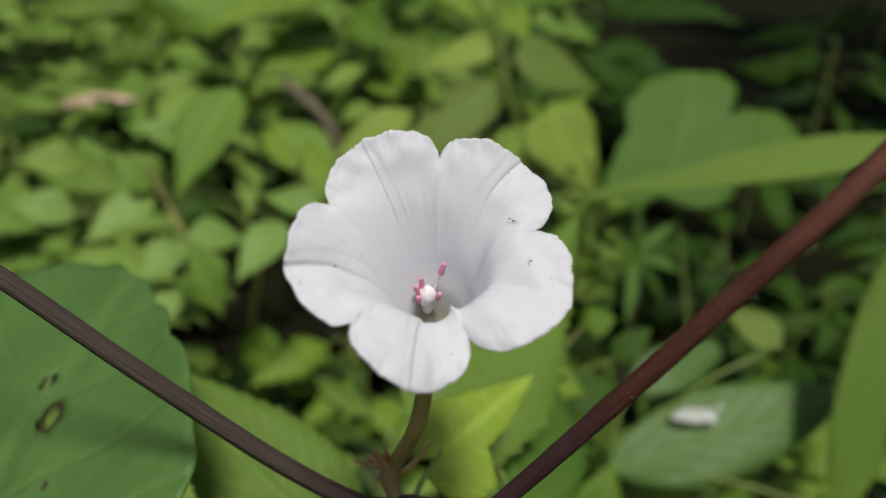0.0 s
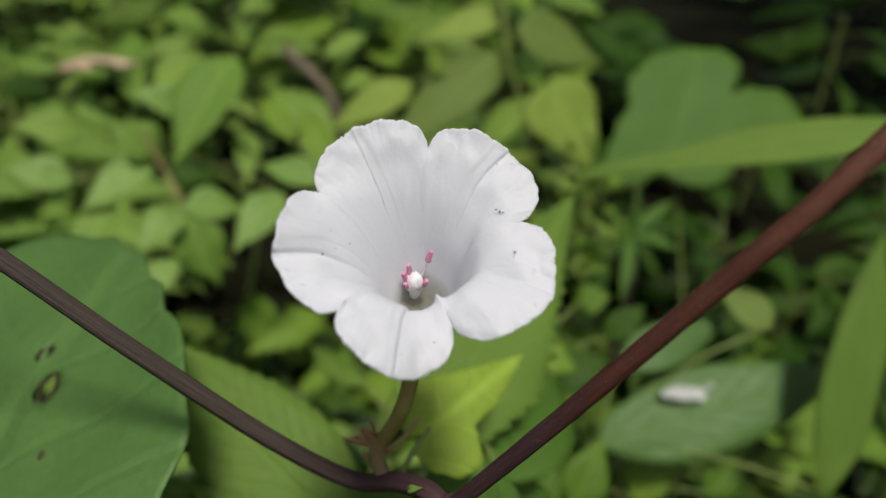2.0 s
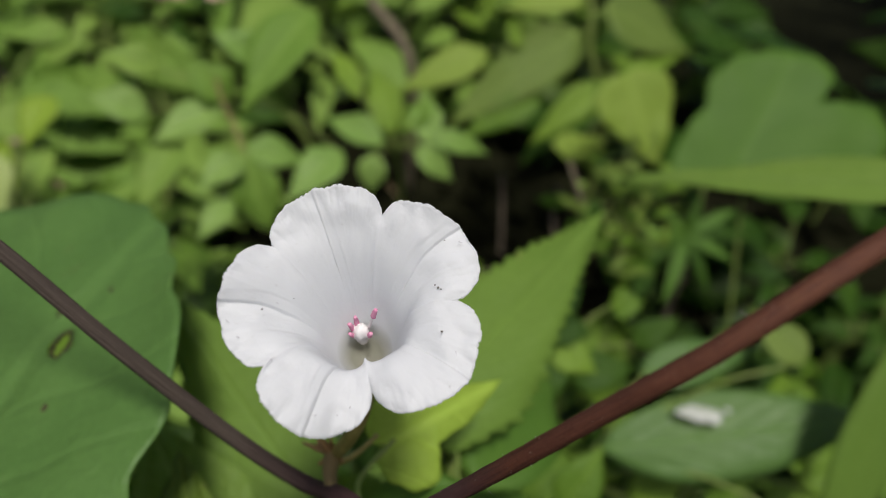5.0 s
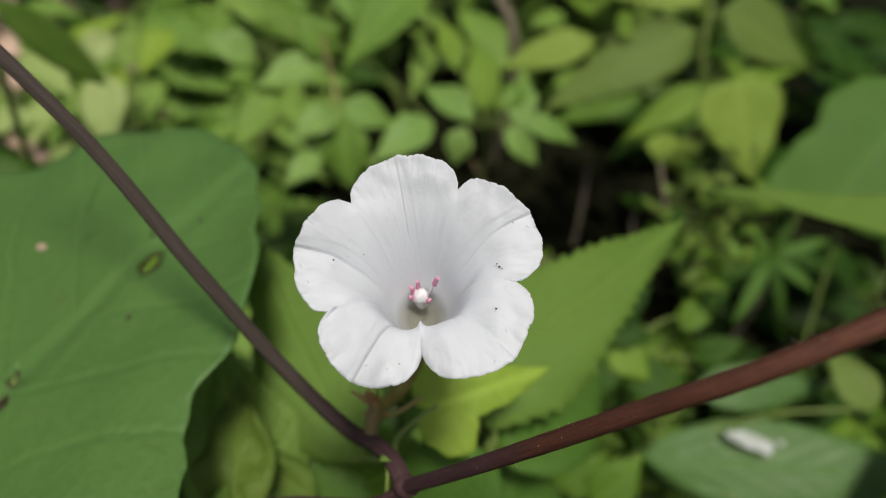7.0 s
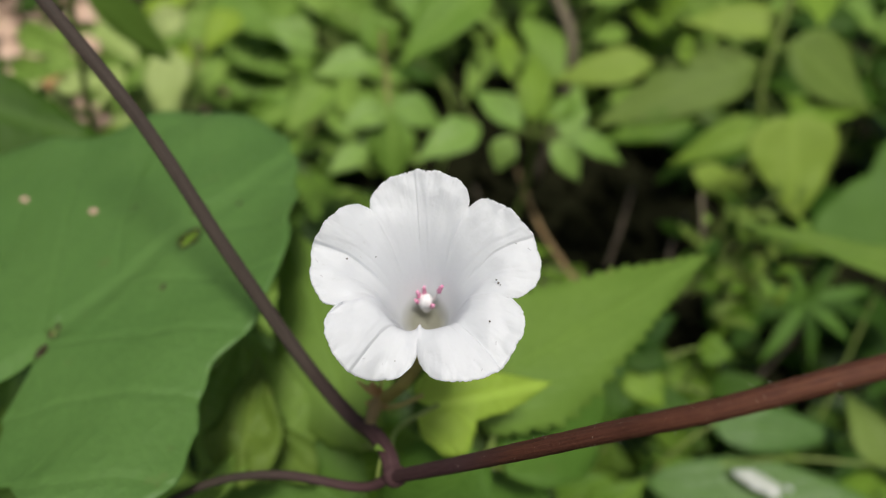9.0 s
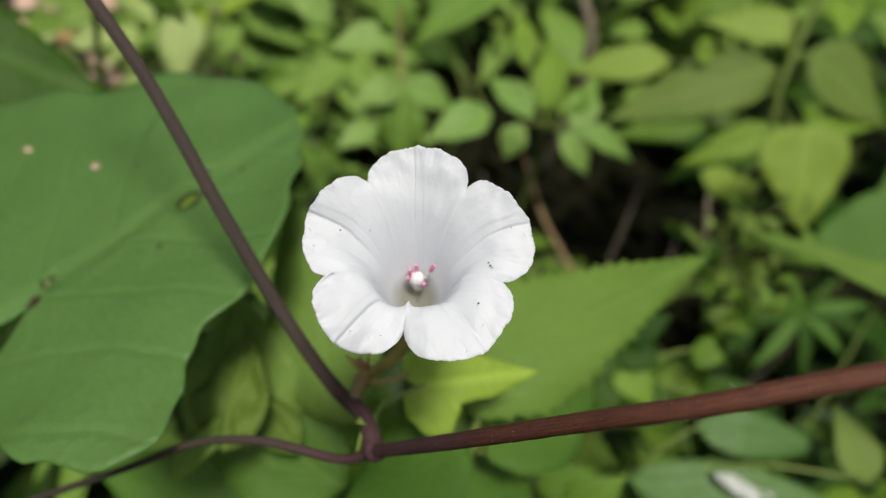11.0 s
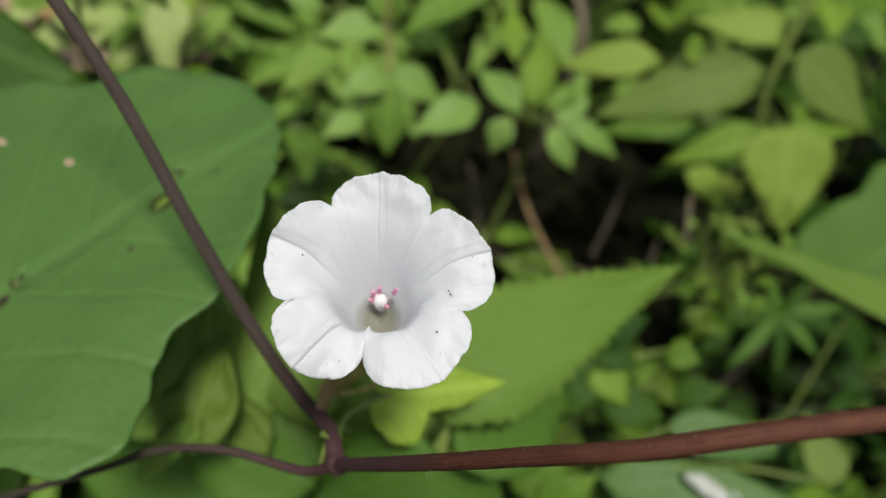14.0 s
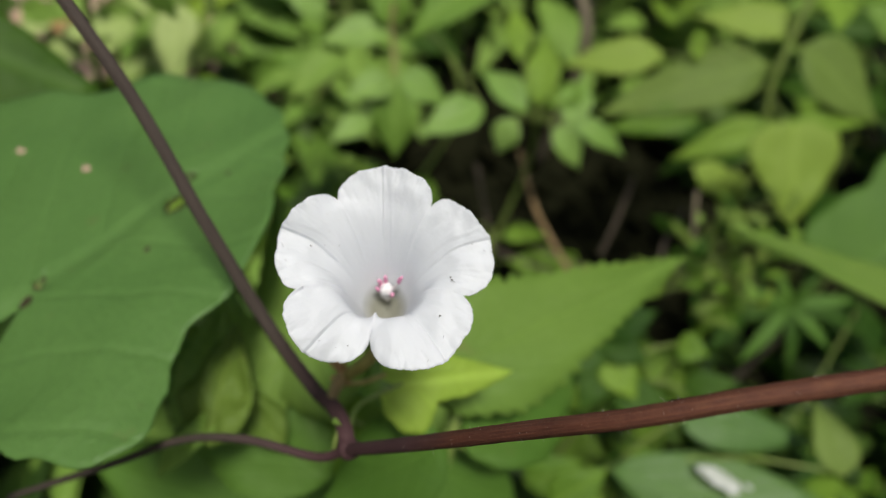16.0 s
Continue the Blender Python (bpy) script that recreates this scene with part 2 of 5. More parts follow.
def smooth_line(points, steps=6):
    """A Catmull-Rom line through the points."""
    p = [Vector(q) for q in points]
    if len(p) == 2:
        return [p[0].lerp(p[1], k / steps) for k in range(steps + 1)]
    p = [2 * p[0] - p[1], *p, 2 * p[-1] - p[-2]]
    line = []
    for a, b, c, d in zip(p, p[1:], p[2:], p[3:]):
        for k in range(steps):
            t = k / steps
            line.append(0.5 * (2 * b + (c - a) * t + (2 * a - 5 * b + 4 * c - d) * t * t + (3 * b - a - 3 * c + d) * t**3))
    line.append(p[-2])
    return line


def tube(points, r0, r1=None, sides=10, steps=6, rough=0.0, ends=True, ribs=0.0, lengthwise=False):
    """A tapered tube along a smooth line through the points; lengthwise: with u along it in millimetres, v round it."""
    r1 = r0 if r1 is None else r1
    line = smooth_line(points, steps)
    verts, faces, uvs, gone = [], [], [], 0.0
    side = None
    for k, p in enumerate(line):
        gone += (p - line[max(k - 1, 0)]).length * 1000
        d = (line[min(k + 1, len(line) - 1)] - line[max(k - 1, 0)]).normalized()
        side = (side - d * side.dot(d)).normalized() if side is not None else d.orthogonal().normalized()
        up = d.cross(side)
        r = r0 + (r1 - r0) * k / (len(line) - 1)
        for s in range(sides):
            a = 2 * math.pi * s / sides
            w = r * (1 + rough * noise.noise(p * 900 + Vector((s * 3.1, 0, 0))) + ribs * math.cos(6 * a + 60 * r0 * k))
            verts.append(p + side * math.cos(a) * w + up * math.sin(a) * w)
            uvs.append((gone, abs(2 * s / sides - 1)))
    for k in range(len(line) - 1):
        for s in range(sides):
            a, b = k * sides + s, k * sides + (s + 1) % sides
            faces.append((a, b, b + sides, a + sides))
    if ends:
        n = len(verts)
        verts += [line[0], line[-1]]
        last = (len(line) - 1) * sides
        for s in range(sides):
            faces.append((n, (s + 1) % sides, s))
            faces.append((n + 1, last + s, last + (s + 1) % sides))
        uvs += [(0.0, 0.5), (gone, 0.5)]
    return verts, faces, uvs if lengthwise else None


def two_sided(verts, faces, uvs, normals, thick):
    """Doubles a sheet into a thin body, closed round its rim."""
    n = len(verts)
    body = [p + q * thick / 2 for p, q in zip(verts, normals)] + [p - q * thick / 2 for p, q in zip(verts, normals)]
    out = list(faces) + [tuple(i + n for i in reversed(f)) for f in faces]
    seen = {}
    for f in faces:
        for a, b in zip(f, (*f[1:], f[0])):
            seen[(a, b)] = True
    for a, b in list(seen):
        if (b, a) not in seen:
            out.append((b, a, a + n, b + n))
    return body, out, (list(uvs) * 2 if uvs is not None else None)


FACING = Vector((0.10, -0.60, 0.79))


def frame_of(base, tip, turn):
    """Axis, side and face of a blade between two points; turn: degrees by which it is twisted about its axis."""
    axis = (tip - base).normalized()
    face = (FACING - axis * FACING.dot(axis)).normalized()
    side = axis.cross(face)
    c, s = math.cos(radians(turn)), math.sin(radians(turn))
    return axis, side * c + face * s, face * c - side * s


def outline(shape, u):
    """Half width of a blade at u from base to tip, at most 1."""
    if shape == "lance":
        return max(0.0, math.sin(math.pi * u**0.8)) ** 0.85
    if shape == "elliptic":
        return max(0.0, math.sin(math.pi * u**0.74)) ** 1.15 * (1 - 0.16 * u)
    if shape == "delta":
        return math.sqrt(max(0.0, 1 - (1 - u / 0.26) ** 2)) if u < 0.26 else (1 - (u - 0.26) / 0.74) ** 0.94
    if shape == "strap":
        return min(1.0, (u / 0.2) ** 0.6) * (1 - u**3) ** 0.9
    return max(0.0, math.sin(math.pi * u**0.66)) ** 0.9 * (1 - 0.25 * u * u)


def blade(base, tip, width, shape="ovate", turn=0.0, fold=12.0, curl=0.12, teeth=0, bite=0.05, wave=0.02, nu=12, nv=4, thick=0.00025, seed=0):
    base, tip = Vector(base), Vector(tip)
    axis, side, face = frame_of(base, tip, turn)
    length = (tip - base).length
    verts, uvs, normals, faces = [], [], [], []
    cf, sf = math.cos(radians(fold)), math.sin(radians(fold))
    for i in range(nu + 1):
        u = i / nu
        if teeth and 1 < i < nu - 1:
            u += 0.42 / nu * noise.noise(Vector((i * 0.83, seed * 2.1, 5.5)))
        w = max(outline(shape, u) * width / 2, length * 0.004)
        for j in range(-nv, nv + 1):
            q = j / nv
            x = w * q
            if teeth and abs(j) == nv and 0 < i < nu:
                x *= 1 + bite * (1 if i % 2 else -1) * max(0.12, 0.8 + 2.0 * noise.noise(Vector((i * 0.9, j, seed))))
            ahead = 0.55 / nu if teeth and abs(j) == nv and i % 2 and i < nu - 1 else 0.0
            lift = curl * length * (0.5 - 2 * (u - 0.5) ** 2 - 0.5 * u) + abs(x) * sf
            lift += wave * length * noise.noise(Vector((u * 4 + seed * 7.3, q * 2.5, seed * 1.7))) * (0.3 + abs(q))
            lift -= 0.12 * width * q * q * 0.5
            verts.append(base + axis * length * (u + ahead) + side * x * cf + face * lift)
            uvs.append((u, 0.5 + 0.5 * q * max(outline(shape, u), 0.05)))
            normals.append((face * cf - side * math.copysign(sf, q) * (1 if j else 0)).normalized())
    m = 2 * nv + 1
    for i in range(nu):
        for j in range(m - 1):
            a = i * m + j
            faces.append((a, a + 1, a + m + 1, a + m))
    return two_sided(verts, faces, uvs, normals, thick)


def fan_blade(centre, tip, knots, turn=0.0, dish=0.10, wave=0.03, rings=10, spokes=96, thick=0.0003, seed=0, drop=0.0, holes=()):
    """A broad leaf about its stalk's end: knots give (degrees from the tip, to the left; reach as a share of the tip's)."""
    centre, tip = Vector(centre), Vector(tip)
    axis, side, face = frame_of(centre, tip, turn)
    length = (tip - centre).length
    ks = sorted(knots)
    ks = [(ks[-1][0] - 360, ks[-1][1]), *ks, (ks[0][0] + 360, ks[0][1])]
    verts, uvs, normals, faces = [centre], [(0.0, 0.5)], [face], []
    for s in range(spokes):
        a = -180 + 360 * s / spokes
        for (a0, r0), (a1, r1) in zip(ks, ks[1:]):
            if a0 <= a <= a1:
                t = (a - a0) / (a1 - a0)
                reach = r0 + (r1 - r0) * (3 * t * t - 2 * t**3)
                break
        for k in range(1, rings + 1):
            q = k / rings
            r = length * reach * q
            x, y = r * math.cos(radians(a)), -r * math.sin(radians(a))
            lift = -dish * length * q * q * reach + wave * length * q * noise.noise(Vector((x / length * 3 + seed * 5.1, y / length * 3, seed)))
            lift += 0.05 * length * min(abs(y) / length, 0.5) - drop * max(0.0, x) ** 2 / length
            verts.append(centre + axis * x + side * y + face * lift)
            uvs.append((0.5 + 0.5 * x / length, 0.5 + 0.5 * y / length))
            normals.append(face)
    for s in range(spokes):
        a, b = 1 + s * rings, 1 + ((s + 1) % spokes) * rings
        faces.append((0, a, b))
        for k in range(rings - 1):
            faces.append((a + k, a + k + 1, b + k + 1, b + k))
    for hx, hy, hr in holes:
        gone = []
        for f in faces:
            mid = sum((verts[i] for i in f), Vector()) / len(f) - centre
            gone.append(math.hypot(mid.dot(axis) / length - hx, mid.dot(side) / length - hy) < hr)
        faces = [f for f, g in zip(faces, gone) if not g]
        for i, p in enumerate(verts):
            x, y = (p - centre).dot(axis) / length - hx, (p - centre).dot(side) / length - hy
            d = math.hypot(x, y)
            if 1e-6 < d < hr:
                verts[i] = p + (axis * x + side * y) * length * (hr / d - 1)
    return two_sided(verts, faces, uvs, normals, thick)


def nearest_on(line, p):
    return min(line, key=lambda q: (q - p).length + 1.2 * max(0.0, q.z - p.z))


def plant_of(stem, r0, r1, name, label, category="weed", material=None, group="weeds behind the bloom"):
    """A plant: its stem now, its leaves later. Returns the thing and the line of its stem."""
    root = thing(name, stem[0], label, category, group)
    part("stem", tube(stem, r0, r1, 8, 8, 0.15), material or STEM_GREEN, root)
    return root, smooth_line(stem, 14)


def leaf_on(plant, base, tip, width, material, shape="ovate", stalk=0.0006, label="", **more):
    root, line = plant
    ob = part("leaf", blade(base, tip, width, shape, **more), material, root, label)
    b = Vector(base)
    node = nearest_on(line, b - Vector((0, 0, 0.006)))
    mid = b.lerp(node, 0.5) + Vector((0, 0, 0.12 * (b - node).length))
    part("petiole", tube([b + (Vector(tip) - b) * 0.03, mid, node], stalk * 0.8, stalk, 6, 4), STEM_GREEN, ob)
    return ob


# ---- ground ----
def ground():
    n, verts, faces = 120, [], []
    for i in range(n + 1):
        for j in range(n + 1):
            x, y = (math.copysign(abs(2 * k / n - 1) ** 3.2, 2 * k / n - 1) * 60 for k in (i, j))
            y += 0.5
            near = math.exp(-((x * x + (y - 0.4) ** 2) / 2.0))
            z = near * (0.028 * noise.noise(Vector((x * 9, y * 9, 0))) + 0.012 * noise.noise(Vector((x * 33, y * 33, 4))))
            verts.append((x, y, z - 0.01))
    for i in range(n):
        for j in range(n):
            a = i * (n + 1) + j
            faces.append((a, a + n + 1, a + n + 2, a + 1))
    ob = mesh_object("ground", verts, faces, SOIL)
    return tagged(ob, "soil under the weeds, shade put into its dark colour", "ground", kind="structure")


ground()


# ---- the bloom ----
MOUTH = Vector((0.0, 0.0, 0.30))
NORMAL = Vector((0.095, -0.602, 0.793)).normalized()
ACROSS = Vector((0.988, 0.156, 0.0)).normalized()
ALONG = NORMAL.cross(ACROSS)


def in_bloom(angle, r, h):
    """A place in the bloom's own round frame: degrees, and millimetres out and up."""
    a = radians(angle)
    deep = max(0.0, -h - 0.3)
    sag = min(3.0, 0.37 * deep) * 0.001 * min(1.0, max(0.0, (8.0 - r) / 2.5))  # the tube sits low in the mouth
    return MOUTH + (ACROSS * 0.33 - ALONG * 0.94) * sag + (ACROSS * math.cos(a) + ALONG * math.sin(a)) * r * 0.001 + NORMAL * h * 0.001


NOTCHES = [(-134.8, 7.5), (-72.4, 6.2), (4.6, 8.0), (76.2, 7.25), (150.3, 7.65), (225.2, 7.5)]
REACH = [(10.55, 10.9, 10.5), (10.6, 11.1, 10.95), (10.95, 10.7, 9.85), (9.45, 9.6, 9.5), (9.6, 10.3, 10.1)]  # of each lobe: before, at and after its middle
LIFT = [(1.7, 1.8, 0.8, -1.4, -1.0), (-1.0, 0.1, 0.4, 0.3, -0.2), (-0.2, -0.6, -0.4, 0.6, 0.4), (0.4, 0.7, 0.5, 0.3, 0.1), (0.2, 1.1, 0.65, 0.7, 1.1)]  # height of the rim across each lobe
RIB = [0.0, 0.07, 0.0, 0.05, -0.07]  # where the middle fold runs, from -1 to 1 across the lobe
PLAIT = [0.55, 0.5, 0.75, 0.75, 0.7]  # depth of each lobe's middle fold
FLAP = [-0.20, -0.18, 0.17, -0.11, -0.24]  # how far one half of the lobe overlaps the other
DENTS = [(130, 7.2, 0.5, 1.2), (146, 6.2, -0.25, 0.9), (58, 8.0, 0.3, 1.1), (204, 7.8, -0.35, 1.2), (190, 6.0, 0.25, 0.9), (28, 8.4, -0.2, 1.0), (-117, 8.2, -0.22, 1.1), (-92, 8.4, 0.2, 0.9), (-14, 9.0, 0.22, 1.2), (-50, 8.4, -0.25, 1.2)]  # degrees, out, depth, width
PROFILE = [(0.0, 0.9, -19.0), (0.07, 0.9, -14.0), (0.10, 0.02, -11.2), (0.26, 0.02, -10.4), (0.34, 1.7, -9.6), (0.46, 2.75, -6.9), (0.58, 3.5, -4.4), (0.72, 4.9, -2.1), (0.85, 7.0, -0.45), (1.0, 9.4, 0.0)]


def across(values, x):
    """A smooth line through even steps of values from x = -1 to 1."""
    t = (x + 1) / 2 * (len(values) - 1)
    k = min(int(t), len(values) - 2)
    a, b = values[max(k - 1, 0)], values[k]
    c, d = values[k + 1], values[min(k + 2, len(values) - 1)]
    t -= k
    return 0.5 * (2 * b + (c - a) * t + (2 * a - 5 * b + 4 * c - d) * t * t + (3 * b - a - 3 * c + d) * t**3)


def profile(s):
    for (s0, r0, h0), (s1, r1, h1) in zip(PROFILE, PROFILE[1:]):
        if s <= s1:
            t = (s - s0) / (s1 - s0)
            return r0 + (r1 - r0) * t, h0 + (h1 - h0) * t
    return PROFILE[-1][1:]


def corolla():
    spokes, rings = 760, 54
    smooth = []
    for k in range(rings + 1):
        s = k / rings
        pts = [profile(min(1, max(0, s + d))) for d in (-0.05, -0.025, 0, 0.025, 0.05)]
        smooth.append((s, sum(p[0] for p in pts) / 5, sum(p[1] for p in pts) / 5))
    verts, uvs, normals, faces = [], [], [], []
    for i in range(spokes):
        angle = NOTCHES[0][0] + 360 * i / spokes
        n = next(k for k in range(5) if NOTCHES[k][0] <= angle < NOTCHES[k + 1][0])
        (a0, n0), (a1, n1) = NOTCHES[n], NOTCHES[n + 1]
        x = 2 * (angle - a0) / (a1 - a0) - 1
        y = x - RIB[n] * (1 - x * x)
        low = n0 + (n1 - n0) * (x + 1) / 2
        rim = across(LIFT[n], x)
        swell = max(0.0, 1 - abs(x) ** 3.4) ** 0.55
        reach = across((REACH[n][0], *REACH[n], REACH[n][2]), x)
        edge = low + (reach - 0.25 - low) * swell + 0.10 * math.exp(-((y / 0.11) ** 2))
        edge += 0.20 * noise.noise(Vector((angle * 0.13, 3.3, n)))
        frill = 0.11 * noise.noise(Vector((angle * 0.7, 7.3, n))) + 0.055 * noise.noise(Vector((angle * 1.9, 2.3, n)))
        for s, r, h in smooth:
            out = max(0.0, (s - 0.5) / 0.5)
            r = r + (edge - PROFILE[-1][1]) * out**1.7 + frill * out**9
            h = h + rim * out**1.8
            # each lobe is two soft pillows that meet in a sharp plait; a narrow rib runs down the plait
            pillow = 1 - (2 * min(1, abs(y)) - 1) ** 2
            h += PLAIT[n] * 0.6 * (pillow if abs(y) < 0.5 else 0.3 + 0.7 * pillow) * out**0.8 * (1 - 0.35 * out)
            t = min(1.0, max(0.0, (out - 0.06) / 0.4))
            fold = t * t * (3 - 2 * t)
            h += 0.95 * FLAP[n] * math.tanh(y / 0.016) * math.exp(-((y / 0.45) ** 2)) * fold
            h += 0.13 * math.exp(-((y / 0.014) ** 2)) * fold
            band = y - math.copysign(0.07 + 0.26 * (1 - out), FLAP[n])
            h += math.copysign(0.085, FLAP[n]) * math.tanh(band / 0.02) * math.exp(-((band / 0.3) ** 2)) * fold * (1 - out) ** 0.5
            h -= 0.45 * out * out * abs(x) ** 6
            for at_angle, at_r, deep, wide in DENTS:
                far = (r * math.cos(radians(angle - at_angle)) - at_r) ** 2 + (r * math.sin(radians(angle - at_angle))) ** 2
                h -= deep * math.exp(-far / wide**2) * out
            low_side = max(0.0, math.cos(radians(angle + 66)))
            lip = low_side**0.7 * math.exp(-(((s - 0.74) / 0.10) ** 2))
            h += 0.6 * lip
            r -= 0.55 * lip
            flat = Vector((r * math.cos(radians(angle)), r * math.sin(radians(angle)), 1.7))
            h += out * (0.40 * noise.noise(flat * 0.33) + 0.26 * noise.noise(flat * 0.9) + 0.085 * noise.noise(flat * 2.7) + 0.03 * noise.noise(flat * 6.5))
            if out > 0.92:
                h += 0.10 * noise.noise(Vector((angle * 0.3, 0.3, 9.1)))
            verts.append(in_bloom(angle, r, h))
            uvs.append((i / spokes, s))
    m = rings + 1
    for i in range(spokes):
        j = (i + 1) % spokes
        for k in range(rings):
            faces.append((i * m + k, j * m + k, j * m + k + 1, i * m + k + 1))
    for i in range(spokes):
        for k in range(m):
            j, g = (i + 1) % spokes, (i - 1) % spokes
            du = verts[j * m + k] - verts[g * m + k]
            dv = verts[i * m + min(k + 1, rings)] - verts[i * m + max(k - 1, 0)]
            normals.append(du.cross(dv).normalized())
    return two_sided(verts, faces, uvs, normals, 0.00016)


def pebble(at, r, squash=(1, 1, 1), seed=0, rough=0.25, sides=8, rings=5):
    at, verts, faces = Vector(at), [], []
    for i in range(rings + 1):
        for j in range(sides):
            t, a = math.pi * i / rings, 2 * math.pi * j / sides
            d = Vector((math.sin(t) * math.cos(a) * squash[0], math.sin(t) * math.sin(a) * squash[1], math.cos(t) * squash[2]))
            verts.append(at + d * r * (1 + rough * noise.noise(d * 2.3 + Vector((seed * 3.7, 0, 0)))))
    for i in range(rings):
        for j in range(sides):
            a, b = i * sides + j, i * sides + (j + 1) % sides
            faces.append((a, a + sides, b + sides, b))
    return verts, faces, None


BASE = in_bloom(0, 0, -19.0)
NODE = Vector((-0.0043, 0.0090, 0.2688))
JOINT = Vector((0.0029, -0.0012, 0.2716))

bloom = thing("morning_glory_flower", BASE, "open white morning glory flower with five crinkled lobes", "flower")
part("corolla", corolla(), PETAL, bloom, "white funnel of thin crinkled petals")
for angle, r, h in ((62, 1.95, -5.2), (129, 1.80, -6.9), (113, 1.98, -6.7), (74, 1.10, -7.3), (139, 1.42, -7.3)):
    foot, head = in_bloom(109, 1.5, -10.0), in_bloom(angle, r, h)
    rod = part("stamen", tube([foot, in_bloom((angle + 109) / 2, r * 0.5 + 0.75, (h - 9.8) / 2), head], 0.00015, 0.00011, 8, 5), FILAMENT, bloom, "thin white filament")
    d = (head - foot).normalized()
    part("anther", tube([head - d * 0.0003, head + d * 0.0001, head + d * 0.0005, head + d * 0.0008], 0.00025, 0.00016, 10, 5, 0.6), ANTHER, rod, "pink powdery anther")
style = part("style", tube([in_bloom(109, 1.6, -10.1), in_bloom(109, 1.4, -8.7), in_bloom(109, 1.25, -7.6)], 0.00052, 0.00042, 12, 6), FILAMENT, bloom)
part("stigma", pebble(in_bloom(109, 1.3, -7.25), 0.00070, (1, 1, 1.2), 4, 0.45, 14, 10), STIGMA, style, "white two-lobed stigma")
for k in range(5):
    a = 72 * k + 20
    part("sepal", blade(in_bloom(a, 0.5, -20.0), in_bloom(a, 2.2, -12.5), 0.0022, "ovate", 0, 20, 0.1, nu=8, nv=2, seed=k), SEPAL, bloom)
for k, (angle, r, h, size) in enumerate(((13.1, 6.7, -0.55, 0.17), (15.5, 6.5, -0.6, 0.13), (11.8, 6.9, -0.5, 0.10), (-16.2, 7.3, 0.15, 0.16), (192.2, 6.6, 0.35, 0.14), (175, 4.7, -1.5, 0.08), (-112, 8.6, -0.6, 0.09), (-85, 8.0, -0.4, 0.09), (-95, 9.0, -0.7, 0.08), (250, 5.4, -0.9, 0.07), (38, 8.6, -0.2, 0.07), (-48, 9.2, -0.9, 0.10), (-128, 7.9, 0.0, 0.08))):
    part("dirt_speck", pebble(in_bloom(angle, r, h + 0.12), size * 0.00066, (1, 1, 0.6), k, 0.5, 6, 4), SPECK, bloom)
for k, (angle, r, h) in enumerate(((-108, 9.3, 0.6), (-101, 8.9, 0.35), (-118, 8.3, 0.9), (-91, 8.6, -0.3), (-125, 8.8, 1.3), (-121, 9.4, 1.3), (-45, 9.7, 0.3), (-38, 9.9, 0.4), (-24, 8.9, 0.45), (5, 8.4, 0.1), (205, 8.6, 0.75), (196, 9.1, 0.7), (187, 5.6, -0.4), (170, 8.0, 0.8), (33, 9.6, -0.2))):
    out = (in_bloom(angle, r + 0.2, h) - in_bloom(angle + 3, r - 0.2, h)).normalized() * (0.00007 + 0.00005 * (k % 3))
    spot = in_bloom(angle, r, h + 0.1)
    part("nick", tube([spot - out, spot, spot + out], 0.00003, 0.00002, 5, 3, 0.5), NICK, bloom)

# ---- the vine ----
vine = thing("morning_glory_vine", JOINT, "purple-brown twining vine stem with fine hairs", "vine")
RIGHT = [JOINT, (0.00869, -0.00348, 0.28202), (0.01392, -0.00515, 0.29114), (0.01904, -0.00604, 0.29924), (0.02426, -0.00601, 0.30618), (0.03064, -0.00315, 0.312), (0.03866, 0.00205, 0.31666), (0.05131, 0.01058, 0.32322)]
part("main_stem", tube(RIGHT, 0.00076, 0.00071, 36, 10, 0.06, ribs=0.03, lengthwise=True), STEM_RED, vine, "reddish-brown stem with a ribbed rough skin")
part("side_stem", tube([JOINT, (0.00120, 0.00055, 0.27195), (-0.00197, 0.00331, 0.27000), (-0.00692, 0.00584, 0.26717), (-0.01458, 0.00532, 0.27350), (-0.02549, 0.00449, 0.28543), (-0.03650, 0.00440, 0.29690), (-0.04835, 0.00335, 0.30742), (-0.06033, 0.00207, 0.31785), (-0.0670, 0.0014, 0.3237)], 0.00104, 0.00064, 36, 10, 0.03, ribs=0.055, lengthwise=True), STEM_RED, vine, "dull brown-purple stem with fine lengthwise ridges")
part("thin_stem", tube([JOINT, (-0.00037, -0.00224, 0.26784), (-0.00919, -0.00461, 0.26547), (-0.01723, -0.00703, 0.25978), (-0.02485, -0.01097, 0.25101), (-0.03958, -0.01844, 0.2345)], 0.00060, 0.00046, 16, 8, 0.08, lengthwise=True), STEM_RED, vine)
part("flower_stalk", tube([BASE + NORMAL * 0.001, (-0.0008, 0.0083, 0.2790), (-0.0018, 0.0074, 0.2752), NODE], 0.00085, 0.00078, 12, 6, 0.05), STALK, vine)
STEM_FOOT = Vector((-0.0032, 0.0043, 0.2693))
part("stub", tube([NODE + Vector((-0.0002, 0, 0.0006)), NODE.lerp(STEM_FOOT, 0.5) + Vector((-0.0004, 0, 0)), STEM_FOOT], 0.00095, 0.00070, 12, 7, 0.12), STUB, vine, "short stout brown side shoot")
